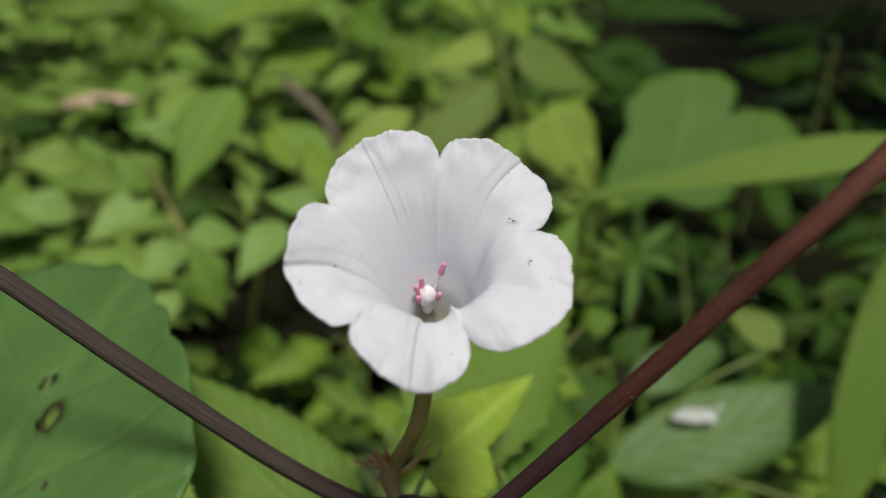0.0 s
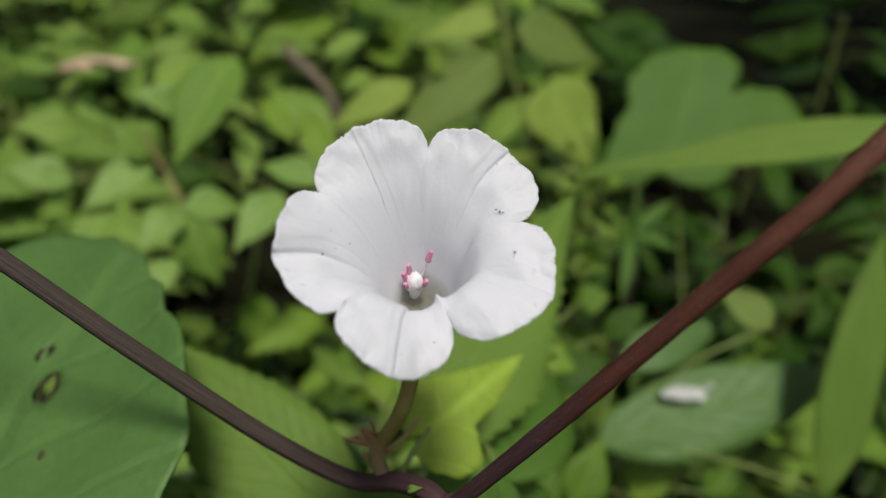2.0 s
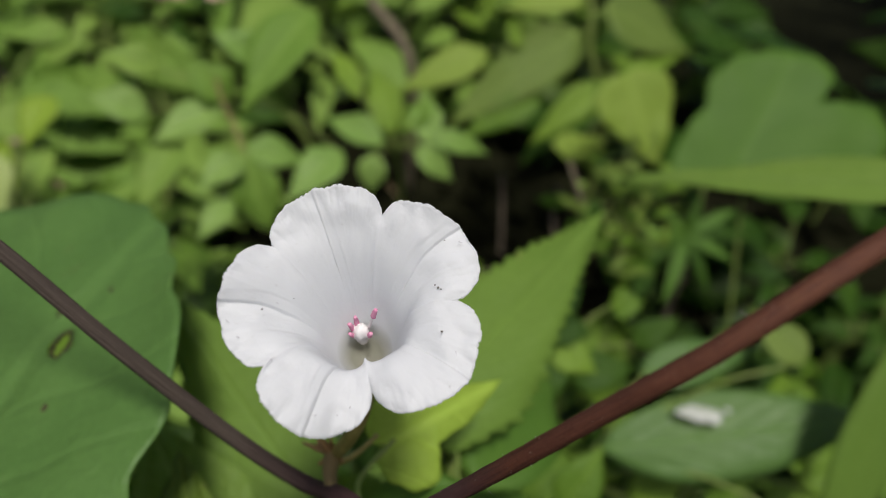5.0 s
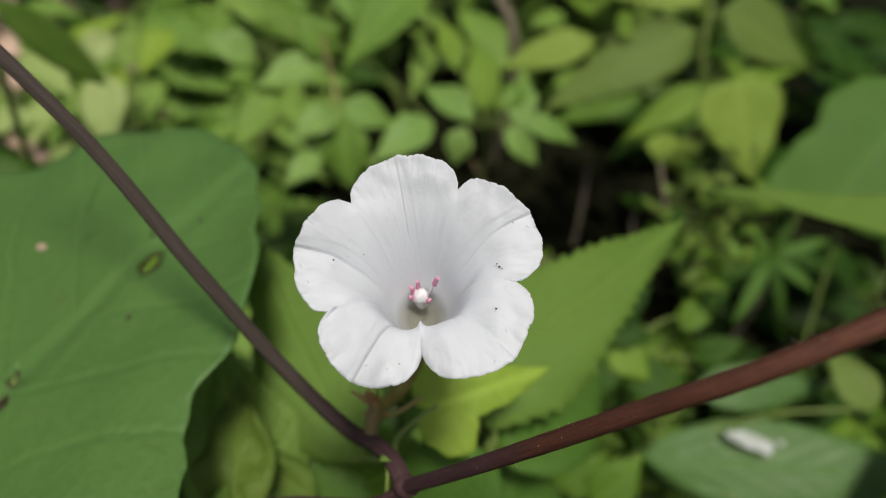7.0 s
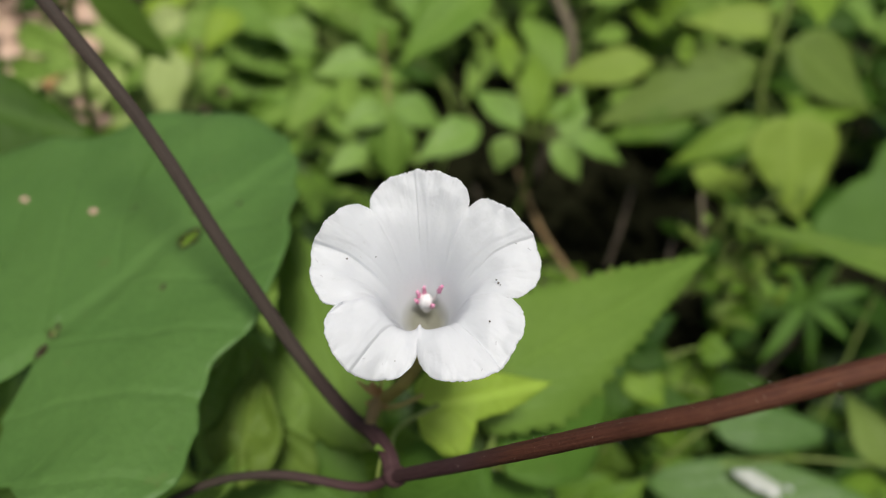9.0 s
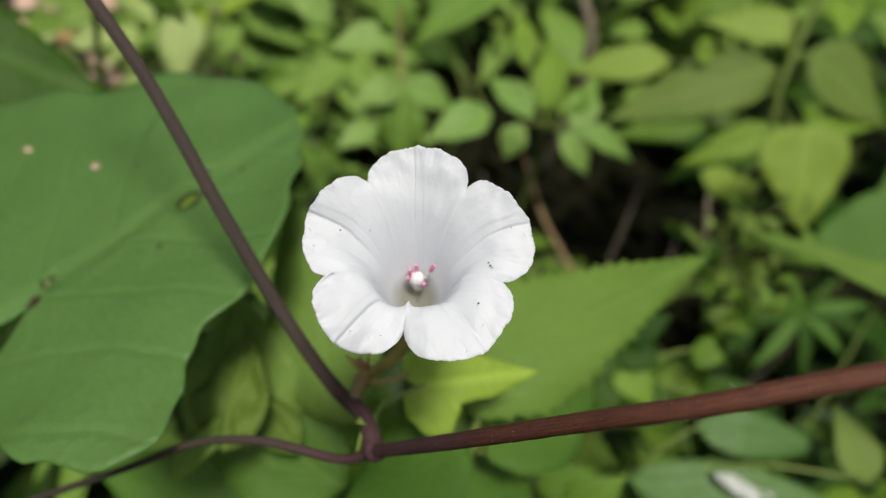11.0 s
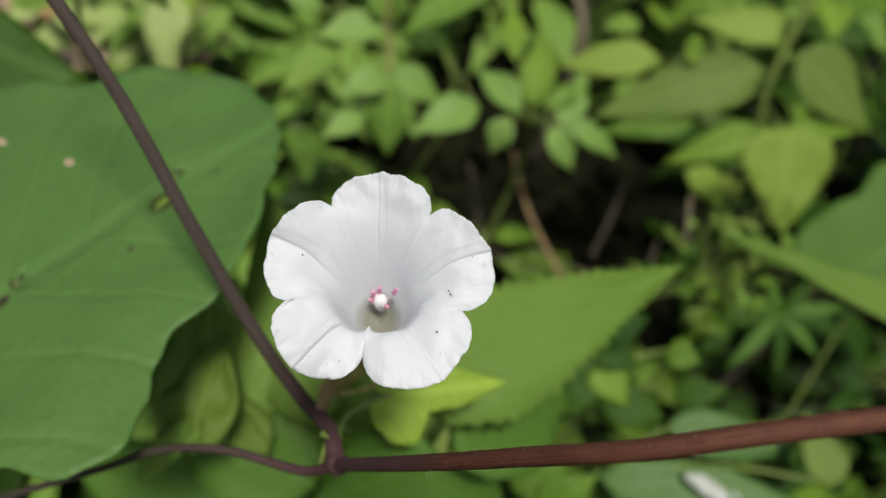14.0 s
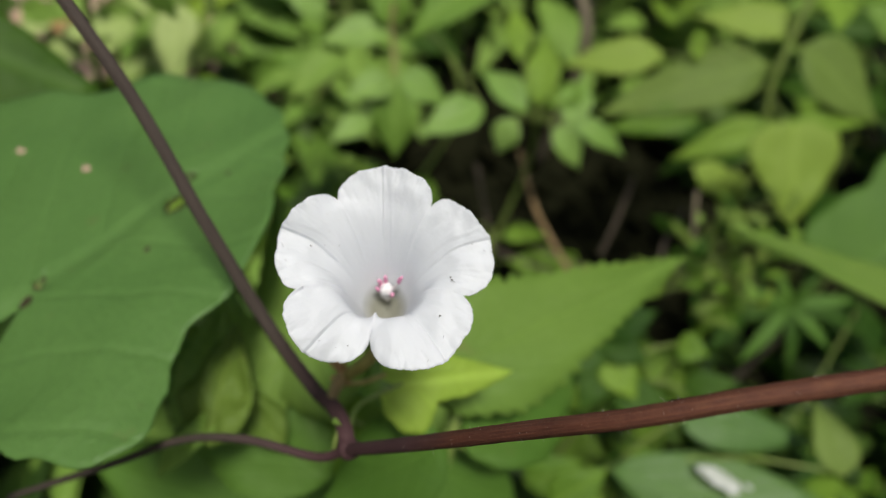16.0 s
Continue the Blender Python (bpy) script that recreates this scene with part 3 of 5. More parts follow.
for dx, dy, dz, thick in ((-0.0016, -0.0006, 0.0031, 0.00078), (-0.0038, 0.0, 0.0011, 0.00045), (-0.0023, 0.0004, 0.0012, 0.0006), (-0.0007, -0.0002, 0.0041, 0.0003), (0.0012, -0.0010, 0.0004, 0.0006), (-0.0016, -0.0010, -0.0008, 0.0006)):
    tip = NODE + Vector((dx, dy, dz))
    part("bud", tube([NODE, NODE.lerp(tip, 0.35), NODE.lerp(tip, 0.75), tip], thick, thick * 0.3, 8, 5, 0.35), BUD, vine, "small brown bud")
SHOOT = NODE.lerp(STEM_FOOT, 0.28)
part("side_shoot", tube([SHOOT, (-0.0022, 0.0102, 0.2681), (-0.0002, 0.0127, 0.2692)], 0.00042, 0.00028, 8, 6), STALK, vine, "thin olive side shoot")
part("joint", pebble(JOINT + Vector((0.0001, 0.0001, 0.0002)), 0.00128, (1.1, 1.0, 1.0), 6, 0.16, 20, 12), STEM_RED, vine, "slightly swollen joint")
part("scale_leaf", tube([JOINT + Vector((-0.0026, 0.0020, 0.0006)), JOINT + Vector((-0.0022, 0.0010, -0.0014)), JOINT + Vector((-0.0019, 0.0006, -0.0034))], 0.00030, 0.00018, 7, 6, 0.4), STEM_GREEN, vine, "tiny dry yellow scale")
part("bract", blade(JOINT + Vector((-0.0036, 0.0020, 0.0004)), JOINT + Vector((-0.0024, 0.0012, 0.0016)), 0.0008, "ovate", 0, 20, 0.3, wave=0.1, nu=8, nv=3, thick=0.0001, seed=3), LEAF_PALE, vine, "tiny pale yellow-green bract")
rng = random.Random(5)
line = smooth_line(RIGHT, 20)
for k in range(290):
    p = line[rng.randrange(10, len(line) - 20)]
    d = Vector((rng.uniform(-1, 1), rng.uniform(-1, 1), rng.uniform(-0.6, 1))).normalized()
    far = rng.uniform(0.00008, 0.0003) if k % 25 else 0.0005
    part("hair", tube([p + d * 0.00066, p + d * (0.00072 + far * 0.5), p + d * (0.00072 + far) + Vector((far * 0.4, 0, 0))], 0.000012, 0.000006, 3, 2, ends=False), HAIR, vine)

for p, d in ((Vector((0.0262, -0.0044, 0.3066)), Vector((-0.0009, -0.0002, 0.0004))), (Vector((0.0300, -0.0023, 0.3096)), Vector((0.0002, -0.0003, 0.0006)))):
    part("hair", tube([p + Vector((0, 0, 0.0006)), p + Vector((-0.0001, 0, 0.0012)), p + Vector((-0.0001, 0, 0.0012)) + d], 0.000022, 0.00001, 4, 5, ends=False), HAIR, vine)

# ---- leaves of the vine ----
def broad_leaf(name, stalk_end, tip, knots, stalk, label, material, group="leaves of the vine", stout=0.0007, **more):
    root = thing(name, stalk_end, label, "leaf", group)
    ob = part("leaf_blade", fan_blade(stalk_end, tip, knots, **more), material, root)
    part("petiole", tube(stalk, stout, stout * 1.15, 8, 6), STEM_GREEN, root)
    for deg in (0, 38, -38, 85, -85):
        reach = next((r for a, r in sorted(knots, key=lambda k: abs(k[0] - deg))), 0.6)
        axis, side, face = frame_of(Vector(stalk_end), Vector(tip), more.get("turn", 0.0))
        length = (Vector(tip) - Vector(stalk_end)).length
        way = axis * math.cos(radians(deg)) - side * math.sin(radians(deg))
        line = [Vector(stalk_end) + way * length * reach * q * 0.9 - face * (more.get("dish", 0.1) * length * q * q * 0.81 * reach - 0.05 * length * reach * q * 0.9 * abs(math.sin(radians(deg))) + 0.0002) for q in (0, 0.35, 0.7, 1.0)]
        part("vein", tube(line, 0.00022, 0.00006, 6, 5), material, ob)
    return root


big_leaf = broad_leaf("heart_shaped_leaf", (-0.0523, -0.0004, 0.2574), (-0.0450, 0.0437, 0.2729), [(20, 1.17), (45, 1.23), (57, 1.22), (74, 1.49), (89, 1.91), (110, 1.06), (135, 0.42), (-165, 0.1), (-150, 0.3), (-130, 0.52), (-115, 0.67), (-103, 0.78), (-95, 0.79), (-87, 0.71), (-79, 0.63), (-70, 0.6), (-55, 0.68), (-25, 0.78), (-11, 0.88), (8, 1.09), (0, 1.0)], [(-0.0523, -0.0004, 0.2574), (-0.0563, 0.0056, 0.2374), (-0.0723, 0.0196, 0.1674)], "large dull green heart-shaped leaf with small holes and spots", LEAF_HEART, turn=27.4, dish=0.03, wave=0.06, seed=2, spokes=160, rings=30, holes=[(0.466, 0.064, 0.030), (0.492, 0.050, 0.034), (0.590, -0.045, 0.022), (0.0, -0.008, 0.022), (-0.062, 0.028, 0.02), (0.475, -0.300, 0.014)])
part("scar", pebble((-0.0870, 0.0209, 0.2525), 0.0010, (1, 0.8, 0.25), 2, 0.6, 8, 5), LITTER, big_leaf, "pale dry scar")
part("scar", pebble((-0.0692, 0.0212, 0.2588), 0.00095, (0.8, 1, 0.25), 5, 0.6, 8, 5), LITTER, big_leaf, "pale dry scar")


def leaf_spot(x, y, size, rim):
    """A brown ring of dead tissue round a hole in the big leaf, or a spot on it; x, y as shares of its length."""
    base, end = Vector((-0.0523, -0.0004, 0.2574)), Vector((-0.0450, 0.0437, 0.2729))
    axis, side, face = frame_of(base, end, 27.4)
    long = (end - base).length
    ring = []
    for k in range(15):
        a = 2 * math.pi * k / 14
        w = size * (1 + 0.25 * noise.noise(Vector((math.cos(a), math.sin(a), x * 9))))
        q = Vector((x + w * 1.25 * math.cos(a + 0.5), y + w * 0.8 * math.sin(a)))
        r = q.length
        lift = -0.03 * r * r + 0.06 * r * noise.noise(Vector((q.x * 3 + 10.2, q.y * 3, 2))) + 0.05 * min(abs(q.y), 0.5)
        ring.append(base + (axis * q.x + side * q.y + face * lift) * long)
    part("dead_edge", tube(ring, rim, rim, 6, 2, 0.5, ends=False), HOLE_EDGE, big_leaf, "brown dead edge of a hole")


for x, y, size, rim in ((0.480, 0.057, 0.036, 0.00024), (0.590, -0.045, 0.019, 0.00022), (0.0, -0.008, 0.018, 0.00025), (-0.062, 0.028, 0.016, 0.00025), (0.475, -0.300, 0.009, 0.00022), (0.30, 0.17, 0.007, 0.0002), (0.70, 0.04, 0.006, 0.0002)):
    leaf_spot(x, y, size, rim)
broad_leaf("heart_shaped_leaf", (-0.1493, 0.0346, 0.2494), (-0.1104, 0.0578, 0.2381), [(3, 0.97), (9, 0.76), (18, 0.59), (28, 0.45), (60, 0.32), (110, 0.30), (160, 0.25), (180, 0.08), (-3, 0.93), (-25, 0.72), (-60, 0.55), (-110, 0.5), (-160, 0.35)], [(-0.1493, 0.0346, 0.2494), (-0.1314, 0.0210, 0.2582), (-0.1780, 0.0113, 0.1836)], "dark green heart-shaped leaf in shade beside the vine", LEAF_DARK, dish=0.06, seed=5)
broad_leaf("young_leaf", (0.0009, 0.0179, 0.2624), (0.0144, 0.0301, 0.2655), [(0, 0.97), (5, 0.77), (12, 0.62), (18, 0.52), (32, 0.41), (56, 0.34), (80, 0.33), (113, 0.25), (156, 0.17), (180, 0.06), (-6, 0.78), (-14, 0.60), (-24, 0.41), (-33, 0.33), (-49, 0.36), (-70, 0.43), (-90, 0.39), (-115, 0.30), (-155, 0.2)], [(0.0009, 0.0179, 0.2624), (-0.0021, 0.0112, 0.2612), JOINT], "bright yellow-green young lobed leaf under the bloom", LEAF_YOUNG, stout=0.00032, dish=0.10, seed=3, spokes=120)
broad_leaf("lobed_leaf", (0.1349, 0.3226, 0.1831), (0.1545, 0.3606, 0.2296), [(0, 1.0), (136, 0.68), (97, 0.54), (69, 0.51), (46, 0.75), (25, 0.88), (-12, 1.07), (-22, 1.06), (-27, 0.94), (-30, 0.75), (-37, 0.99), (-46, 1.22), (-59, 1.28), (-71, 1.15), (-90, 0.63), (-179, 0.3)], [(0.1349, 0.3226, 0.1831), (0.1460, 0.3116, 0.1335), (0.1665, 0.2433, -0.0266)], "green broad leaf with shallow lobes among the weeds", LEAF_BIG, "weeds behind the bloom", dish=0.02, seed=8, spokes=140)

nettle = plant_of([(0.0361, 0.0526, -0.0100), (0.0251, 0.0426, 0.1167), (0.0081, 0.0366, 0.2374)], 0.002, 0.001, "toothed_weed", "weed with a large pale green saw-toothed leaf", material=STEM_GREEN)
leaf_on(nettle, (-0.0, 0.0318, 0.2466), (0.0321, 0.0915, 0.2611), 0.0262, LEAF_SAW, "delta", teeth=1, bite=0.07, nu=40, nv=7, fold=5, curl=0.04, seed=1)
leaf_on(nettle, (-0.0114, 0.0241, 0.2318), (-0.0489, 0.0489, 0.2521), 0.0219, LEAF_SAW, "ovate", teeth=1, bite=0.02, nu=32, fold=8, curl=0.05, seed=2)
leaf_on(nettle, (0.0137, 0.0340, 0.2341), (0.0234, 0.0751, 0.2317), 0.0215, LEAF_BIG, "ovate", teeth=1, bite=0.03, nu=30, seed=3)
leaf_on(nettle, (-0.0006, 0.0296, 0.2343), (-0.0186, 0.0222, 0.2161), 0.0161, LEAF_MID, "ovate", teeth=1, bite=0.03, nu=30, seed=4)
leaf_on(nettle, (0.0083, 0.0351, 0.2214), (0.0288, 0.0465, 0.2111), 0.0190, LEAF_BIG, "ovate", teeth=1, bite=0.03, nu=30, seed=6)
leaf_on(nettle, (0.0101, 0.0199, 0.2535), (-0.0029, 0.0096, 0.2335), 0.0165, LEAF_BIG, "ovate", fold=8, curl=0.06, nu=18, seed=7)

weed_a = plant_of([(-0.1521, 0.3374, -0.0100), (-0.1221, 0.3435, 0.1116), (-0.1428, 0.3268, 0.1640), (-0.1434, 0.2658, 0.1874)], 0.002, 0.0011, "compound_leaf_weed", "low green weed with leaflets in threes", material=STEM_GREEN)
part("rachis", tube([(-0.1434, 0.2658, 0.1874), (-0.1300, 0.2330, 0.2160), (-0.1158, 0.2076, 0.2195), (-0.1077, 0.2004, 0.2109), (-0.1018, 0.1940, 0.2041)], 0.0007, 0.0005, 8, 6, 0.08), STUB, weed_a[0], "thin reddish leaf stalk")
leaf_on(weed_a, (-0.1231, 0.2370, 0.1771), (-0.1355, 0.2128, 0.1687), 0.0214, LEAF_DUSTY, "elliptic", fold=24, wave=0.05, nv=3, seed=686)
leaf_on(weed_a, (-0.1220, 0.2384, 0.1783), (-0.0962, 0.2541, 0.1712), 0.0221, LEAF_DUSTY, "elliptic", fold=24, wave=0.05, nv=3, seed=692)
leaf_on(weed_a, (-0.1208, 0.2361, 0.1751), (-0.1063, 0.2260, 0.1410), 0.0292, LEAF_PALE, "elliptic", fold=24, wave=0.05, nv=3, seed=690)
leaf_on(weed_a, (-0.1363, 0.2481, 0.1956), (-0.1605, 0.2198, 0.1868), 0.0214, LEAF_DUSTY, "elliptic", fold=24, wave=0.05, nv=3, seed=676)
leaf_on(weed_a, (-0.1035, 0.2926, 0.2368), (-0.1250, 0.2415, 0.1994), 0.0363, LEAF_PALE, "elliptic", fold=24, wave=0.05, nv=3, seed=870)
leaf_on(weed_a, (-0.1516, 0.2322, 0.1823), (-0.1598, 0.1984, 0.1607), 0.0228, LEAF_PALE, "elliptic", fold=24, wave=0.05, nv=3, seed=597)
leaf_on(weed_a, (-0.0772, 0.2538, 0.1796), (-0.0958, 0.2222, 0.1647), 0.0249, LEAF_DUSTY, "elliptic", fold=24, wave=0.05, nv=3, seed=850)
leaf_on(weed_a, (-0.1228, 0.2223, 0.1591), (-0.1315, 0.1988, 0.1501), 0.0156, LEAF_DUSTY, "elliptic", fold=24, wave=0.05, nv=3, seed=652)
leaf_on(weed_a, (-0.1339, 0.2512, 0.1984), (-0.1522, 0.2481, 0.2180), 0.0242, LEAF_PALE, "elliptic", fold=24, wave=0.05, nv=3, seed=690)
leaf_on(weed_a, (-0.1677, 0.2350, 0.1919), (-0.1919, 0.2239, 0.2039), 0.0208, LEAF_DUSTY, "elliptic", fold=24, wave=0.05, nv=3, seed=560)
leaf_on(weed_a, (-0.1662, 0.2503, 0.2098), (-0.1905, 0.2367, 0.2189), 0.0208, LEAF_PALE, "elliptic", fold=24, wave=0.05, nv=3, seed=600)
leaf_on(weed_a, (-0.1228, 0.2682, 0.2148), (-0.1446, 0.2600, 0.2295), 0.0208, LEAF_DUSTY, "elliptic", fold=24, wave=0.05, nv=3, seed=760)

weed_b = plant_of([(-0.0630, 0.3316, -0.0100), (-0.0603, 0.3338, 0.1083), (-0.0599, 0.2997, 0.1639)], 0.002, 0.0011, "whorled_weed", "green weed with leaves in a star at its tip", material=STEM_GREEN)
leaf_on(weed_b, (-0.0647, 0.2939, 0.1668), (-0.1041, 0.3017, 0.1753), 0.0216, LEAF_DUSTY, "elliptic", fold=26, wave=0.05, nv=3, seed=925)
leaf_on(weed_b, (-0.0414, 0.3012, 0.1667), (-0.0495, 0.3295, 0.1879), 0.0223, LEAF_DUSTY, "elliptic", fold=26, wave=0.05, nv=3, seed=998)
leaf_on(weed_b, (-0.0687, 0.2891, 0.1626), (-0.0700, 0.2829, 0.1394), 0.0198, LEAF_DUSTY, "elliptic", fold=26, wave=0.05, nv=3, seed=905)
leaf_on(weed_b, (-0.0476, 0.2976, 0.1647), (-0.0232, 0.3030, 0.1456), 0.0209, LEAF_DUSTY, "elliptic", fold=26, wave=0.05, nv=3, seed=975)
leaf_on(weed_b, (-0.0614, 0.2985, 0.1712), (-0.0806, 0.3293, 0.1998), 0.0237, LEAF_MID, "elliptic", fold=26, wave=0.05, nv=3, seed=943)
leaf_on(weed_b, (-0.0824, 0.3050, 0.1871), (-0.1049, 0.3275, 0.2069), 0.0180, LEAF_MID, "elliptic", fold=26, wave=0.05, nv=3, seed=905)
leaf_on(weed_b, (-0.0426, 0.3035, 0.1700), (-0.0046, 0.3200, 0.1590), 0.0173, LEAF_DUSTY, "elliptic", fold=26, wave=0.05, nv=3, seed=1000)
leaf_on(weed_b, (-0.0566, 0.3010, 0.1723), (-0.0417, 0.3292, 0.1846), 0.0162, LEAF_MID, "elliptic", fold=26, wave=0.05, nv=3, seed=960)

weed_c = plant_of([(0.0722, 0.4576, -0.0100), (0.0706, 0.4372, 0.1346), (0.0480, 0.4268, 0.1953), (0.0371, 0.4360, 0.2593), (0.0275, 0.4481, 0.2938)], 0.0032, 0.0018, "tall_weed", "upright weed with smooth pale green oval leaves", material=STEM_GREEN)
leaf_on(weed_c, (-0.0195, 0.3927, 0.1962), (-0.0750, 0.3667, 0.1701), 0.0293, LEAF_OLIVE, "elliptic", seed=1157, curl=0.06, wave=0.04)
leaf_on(weed_c, (0.0389, 0.4224, 0.2097), (-0.0385, 0.3638, 0.1525), 0.0431, LEAF_DULL, "ovate", seed=1342, curl=0.06, wave=0.04)
leaf_on(weed_c, (0.0192, 0.3852, 0.1723), (-0.0308, 0.3609, 0.1460), 0.0212, LEAF_MID, "ovate", seed=1228, curl=0.06, wave=0.04)
leaf_on(weed_c, (0.0448, 0.4433, 0.2328), (-0.0174, 0.4228, 0.2158), 0.0300, LEAF_OLIVE, "elliptic", seed=1395, curl=0.06, wave=0.04)
leaf_on(weed_c, (0.0515, 0.4372, 0.2229), (0.1211, 0.4509, 0.1963), 0.0494, LEAF_DULL, "ovate", seed=1398, curl=0.06, wave=0.04)
leaf_on(weed_c, (0.0621, 0.4076, 0.1828), (0.0168, 0.3742, 0.1437), 0.0241, LEAF_MID, "elliptic", seed=1365, curl=0.06, wave=0.04)
leaf_on(weed_c, (0.0689, 0.4103, 0.1835), (0.1166, 0.4507, 0.1978), 0.0176, LEAF_MID, "elliptic", seed=1385, curl=0.06, wave=0.04)
leaf_on(weed_c, (0.0315, 0.3695, 0.1485), (0.0724, 0.3863, 0.1368), 0.0241, LEAF_OLIVE, "elliptic", seed=1225, curl=0.06, wave=0.04)
leaf_on(weed_c, (0.0552, 0.3815, 0.1539), (0.0647, 0.3737, 0.1246), 0.0183, LEAF_OLIVE, "ovate", seed=1300, curl=0.06, wave=0.04)
leaf_on(weed_c, (0.0438, 0.4576, 0.2505), (-0.0084, 0.4661, 0.2648), 0.0402, LEAF_MID, "ovate", seed=1420, curl=0.06, wave=0.04)
leaf_on(weed_c, (0.0408, 0.4663, 0.2623), (0.0897, 0.4925, 0.2589), 0.0402, LEAF_MID, "ovate", seed=1430, curl=0.06, wave=0.04)
leaf_on(weed_c, (-0.0102, 0.4045, 0.2071), (0.0068, 0.4163, 0.1985), 0.0219, LEAF_MID, "ovate", seed=1200, curl=0.06, wave=0.04)
ob = part("leaf", fan_blade((0.0705, 0.3436, 0.1984), (0.0936, 0.3276, 0.1627), [(0, 1.0), (9, 0.85), (20, 0.72), (34, 0.63), (52, 0.58), (75, 0.57), (100, 0.53), (125, 0.40), (155, 0.32), (180, 0.25), (-9, 0.84), (-20, 0.70), (-34, 0.60), (-52, 0.56), (-75, 0.57), (-100, 0.55), (-125, 0.42), (-155, 0.32)], dish=0.04, wave=0.07, seed=7, rings=8, spokes=72), LEAF_OLIVE, weed_c[0], "yellowish green heart-shaped leaf")
part("petiole", tube([(0.0705, 0.3436, 0.1984), (0.064, 0.37, 0.198), (0.0497, 0.4276, 0.1908)], 0.0006, 0.0008, 6, 4), STEM_GREEN, ob)

blade_weed = plant_of([(0.1822, 0.1473, -0.0100), (0.1772, 0.1323, 0.1291), (0.1442, 0.1173, 0.2662)], 0.0025, 0.0014, "broad_blade_weed", "weed with a long pale green blade-like leaf", material=STEM_GREEN)
leaf_on(blade_weed, (0.1322, 0.1173, 0.2682), (0.0471, 0.1843, 0.2243), 0.0215, LEAF_PALE, "lance", fold=8, curl=0.05, seed=9, nu=18, turn=-20)

spotleaf = plant_of([(0.0753, 0.1558, -0.0100), (0.0653, 0.1358, 0.0743), (0.0553, 0.1218, 0.1507)], 0.0025, 0.0014, "wide_leaf_weed", "weed with a wide shaded leaf that bears a white splash", material=STEM_GREEN)
leaf_on(spotleaf, (0.0538, 0.1144, 0.1570), (0.1394, 0.1300, 0.1787), 0.0290, LEAF_LOW, "lance", fold=4, curl=0.03, seed=4, nu=18)
splash = thing("bird_dropping", (0.0832, 0.1223, 0.1733), "white chalky splash on a leaf", "dropping")
part("splash_body", pebble((0.0835, 0.1231, 0.1727), 0.0074, (1.0, 0.48, 0.05), 3, 0.35, 30, 12), CHALK, splash)
for k, (dx, dy) in enumerate(((-0.0066, 0.0008), (0.0048, -0.0030), (0.0082, 0.0010))):
    part("spatter", pebble((0.0835 + dx, 0.1231 + dy, 0.1729 + 0.22 * dx + 0.5 * dy), 0.0006 + 0.0003 * (k % 3), (1.0, 0.7, 0.2), k, 0.9, 9, 6), CHALK, splash)
leaf_on(spotleaf, (0.1134, 0.1594, 0.1696), (0.0729, 0.1523, 0.1605), 0.0192, LEAF_BIG, "ovate", seed=5)
leaf_on(spotleaf, (0.1132, 0.1361, 0.1900), (0.0963, 0.1517, 0.1993), 0.0150, LEAF_DULL, "ovate", seed=6)
leaf_on(spotleaf, (0.1205, 0.0945, 0.1560), (0.1350, 0.1310, 0.2300), 0.0190, LEAF_SAW, "lance", seed=31, nv=5, nu=20, fold=6, curl=0.05)
leaf_on(spotleaf, (0.0639, 0.1320, 0.1780), (0.1058, 0.1490, 0.1842), 0.0165, LEAF_LOW, "ovate", fold=6, curl=0.05, seed=52, nu=16)
leaf_on(spotleaf, (0.0493, 0.1183, 0.1269), (0.0645, 0.1330, 0.1426), 0.0153, LEAF_MID, "ovate", seed=1010)
leaf_on(spotleaf, (0.0736, 0.1174, 0.1255), (0.0882, 0.1356, 0.1475), 0.0174, LEAF_MID, "ovate", seed=1130)
leaf_on(spotleaf, (0.0999, 0.1185, 0.1276), (0.1161, 0.1332, 0.1434), 0.0163, LEAF_MID, "ovate", seed=1260)
leaf_on(spotleaf, (0.1180, 0.1206, 0.1314), (0.1388, 0.1323, 0.1419), 0.0163, LEAF_MID, "ovate", seed=1350)
leaf_on(spotleaf, (0.0332, 0.1152, 0.1214), (0.0481, 0.1288, 0.1352), 0.0163, LEAF_MID, "ovate", seed=930)
leaf_on(spotleaf, (0.1279, 0.1266, 0.1420), (0.1469, 0.1394, 0.1546), 0.0143, LEAF_MID, "ovate", seed=1400)
leaf_on(spotleaf, (0.0382, 0.0757, 0.1753), (0.0469, 0.0869, 0.1892), 0.0139, LEAF_MID, "ovate", seed=12)
leaf_on(nettle, (-0.0339, 0.0257, 0.2182), (-0.0544, 0.0289, 0.2219), 0.0101, LEAF_YOUNG, "ovate", fold=35, curl=0.5, wave=0.12, seed=21, nu=16)
leaf_on(nettle, (-0.0331, 0.0270, 0.2113), (-0.0537, 0.0404, 0.2194), 0.0087, LEAF_MID, "ovate", fold=40, curl=0.45, wave=0.12, seed=22, nu=16)
leaf_on(nettle, (-0.0214, 0.0255, 0.2212), (-0.0349, 0.0285, 0.2220), 0.0091, LEAF_MID, "ovate", fold=15, curl=0.3, wave=0.06, seed=23, nu=16)

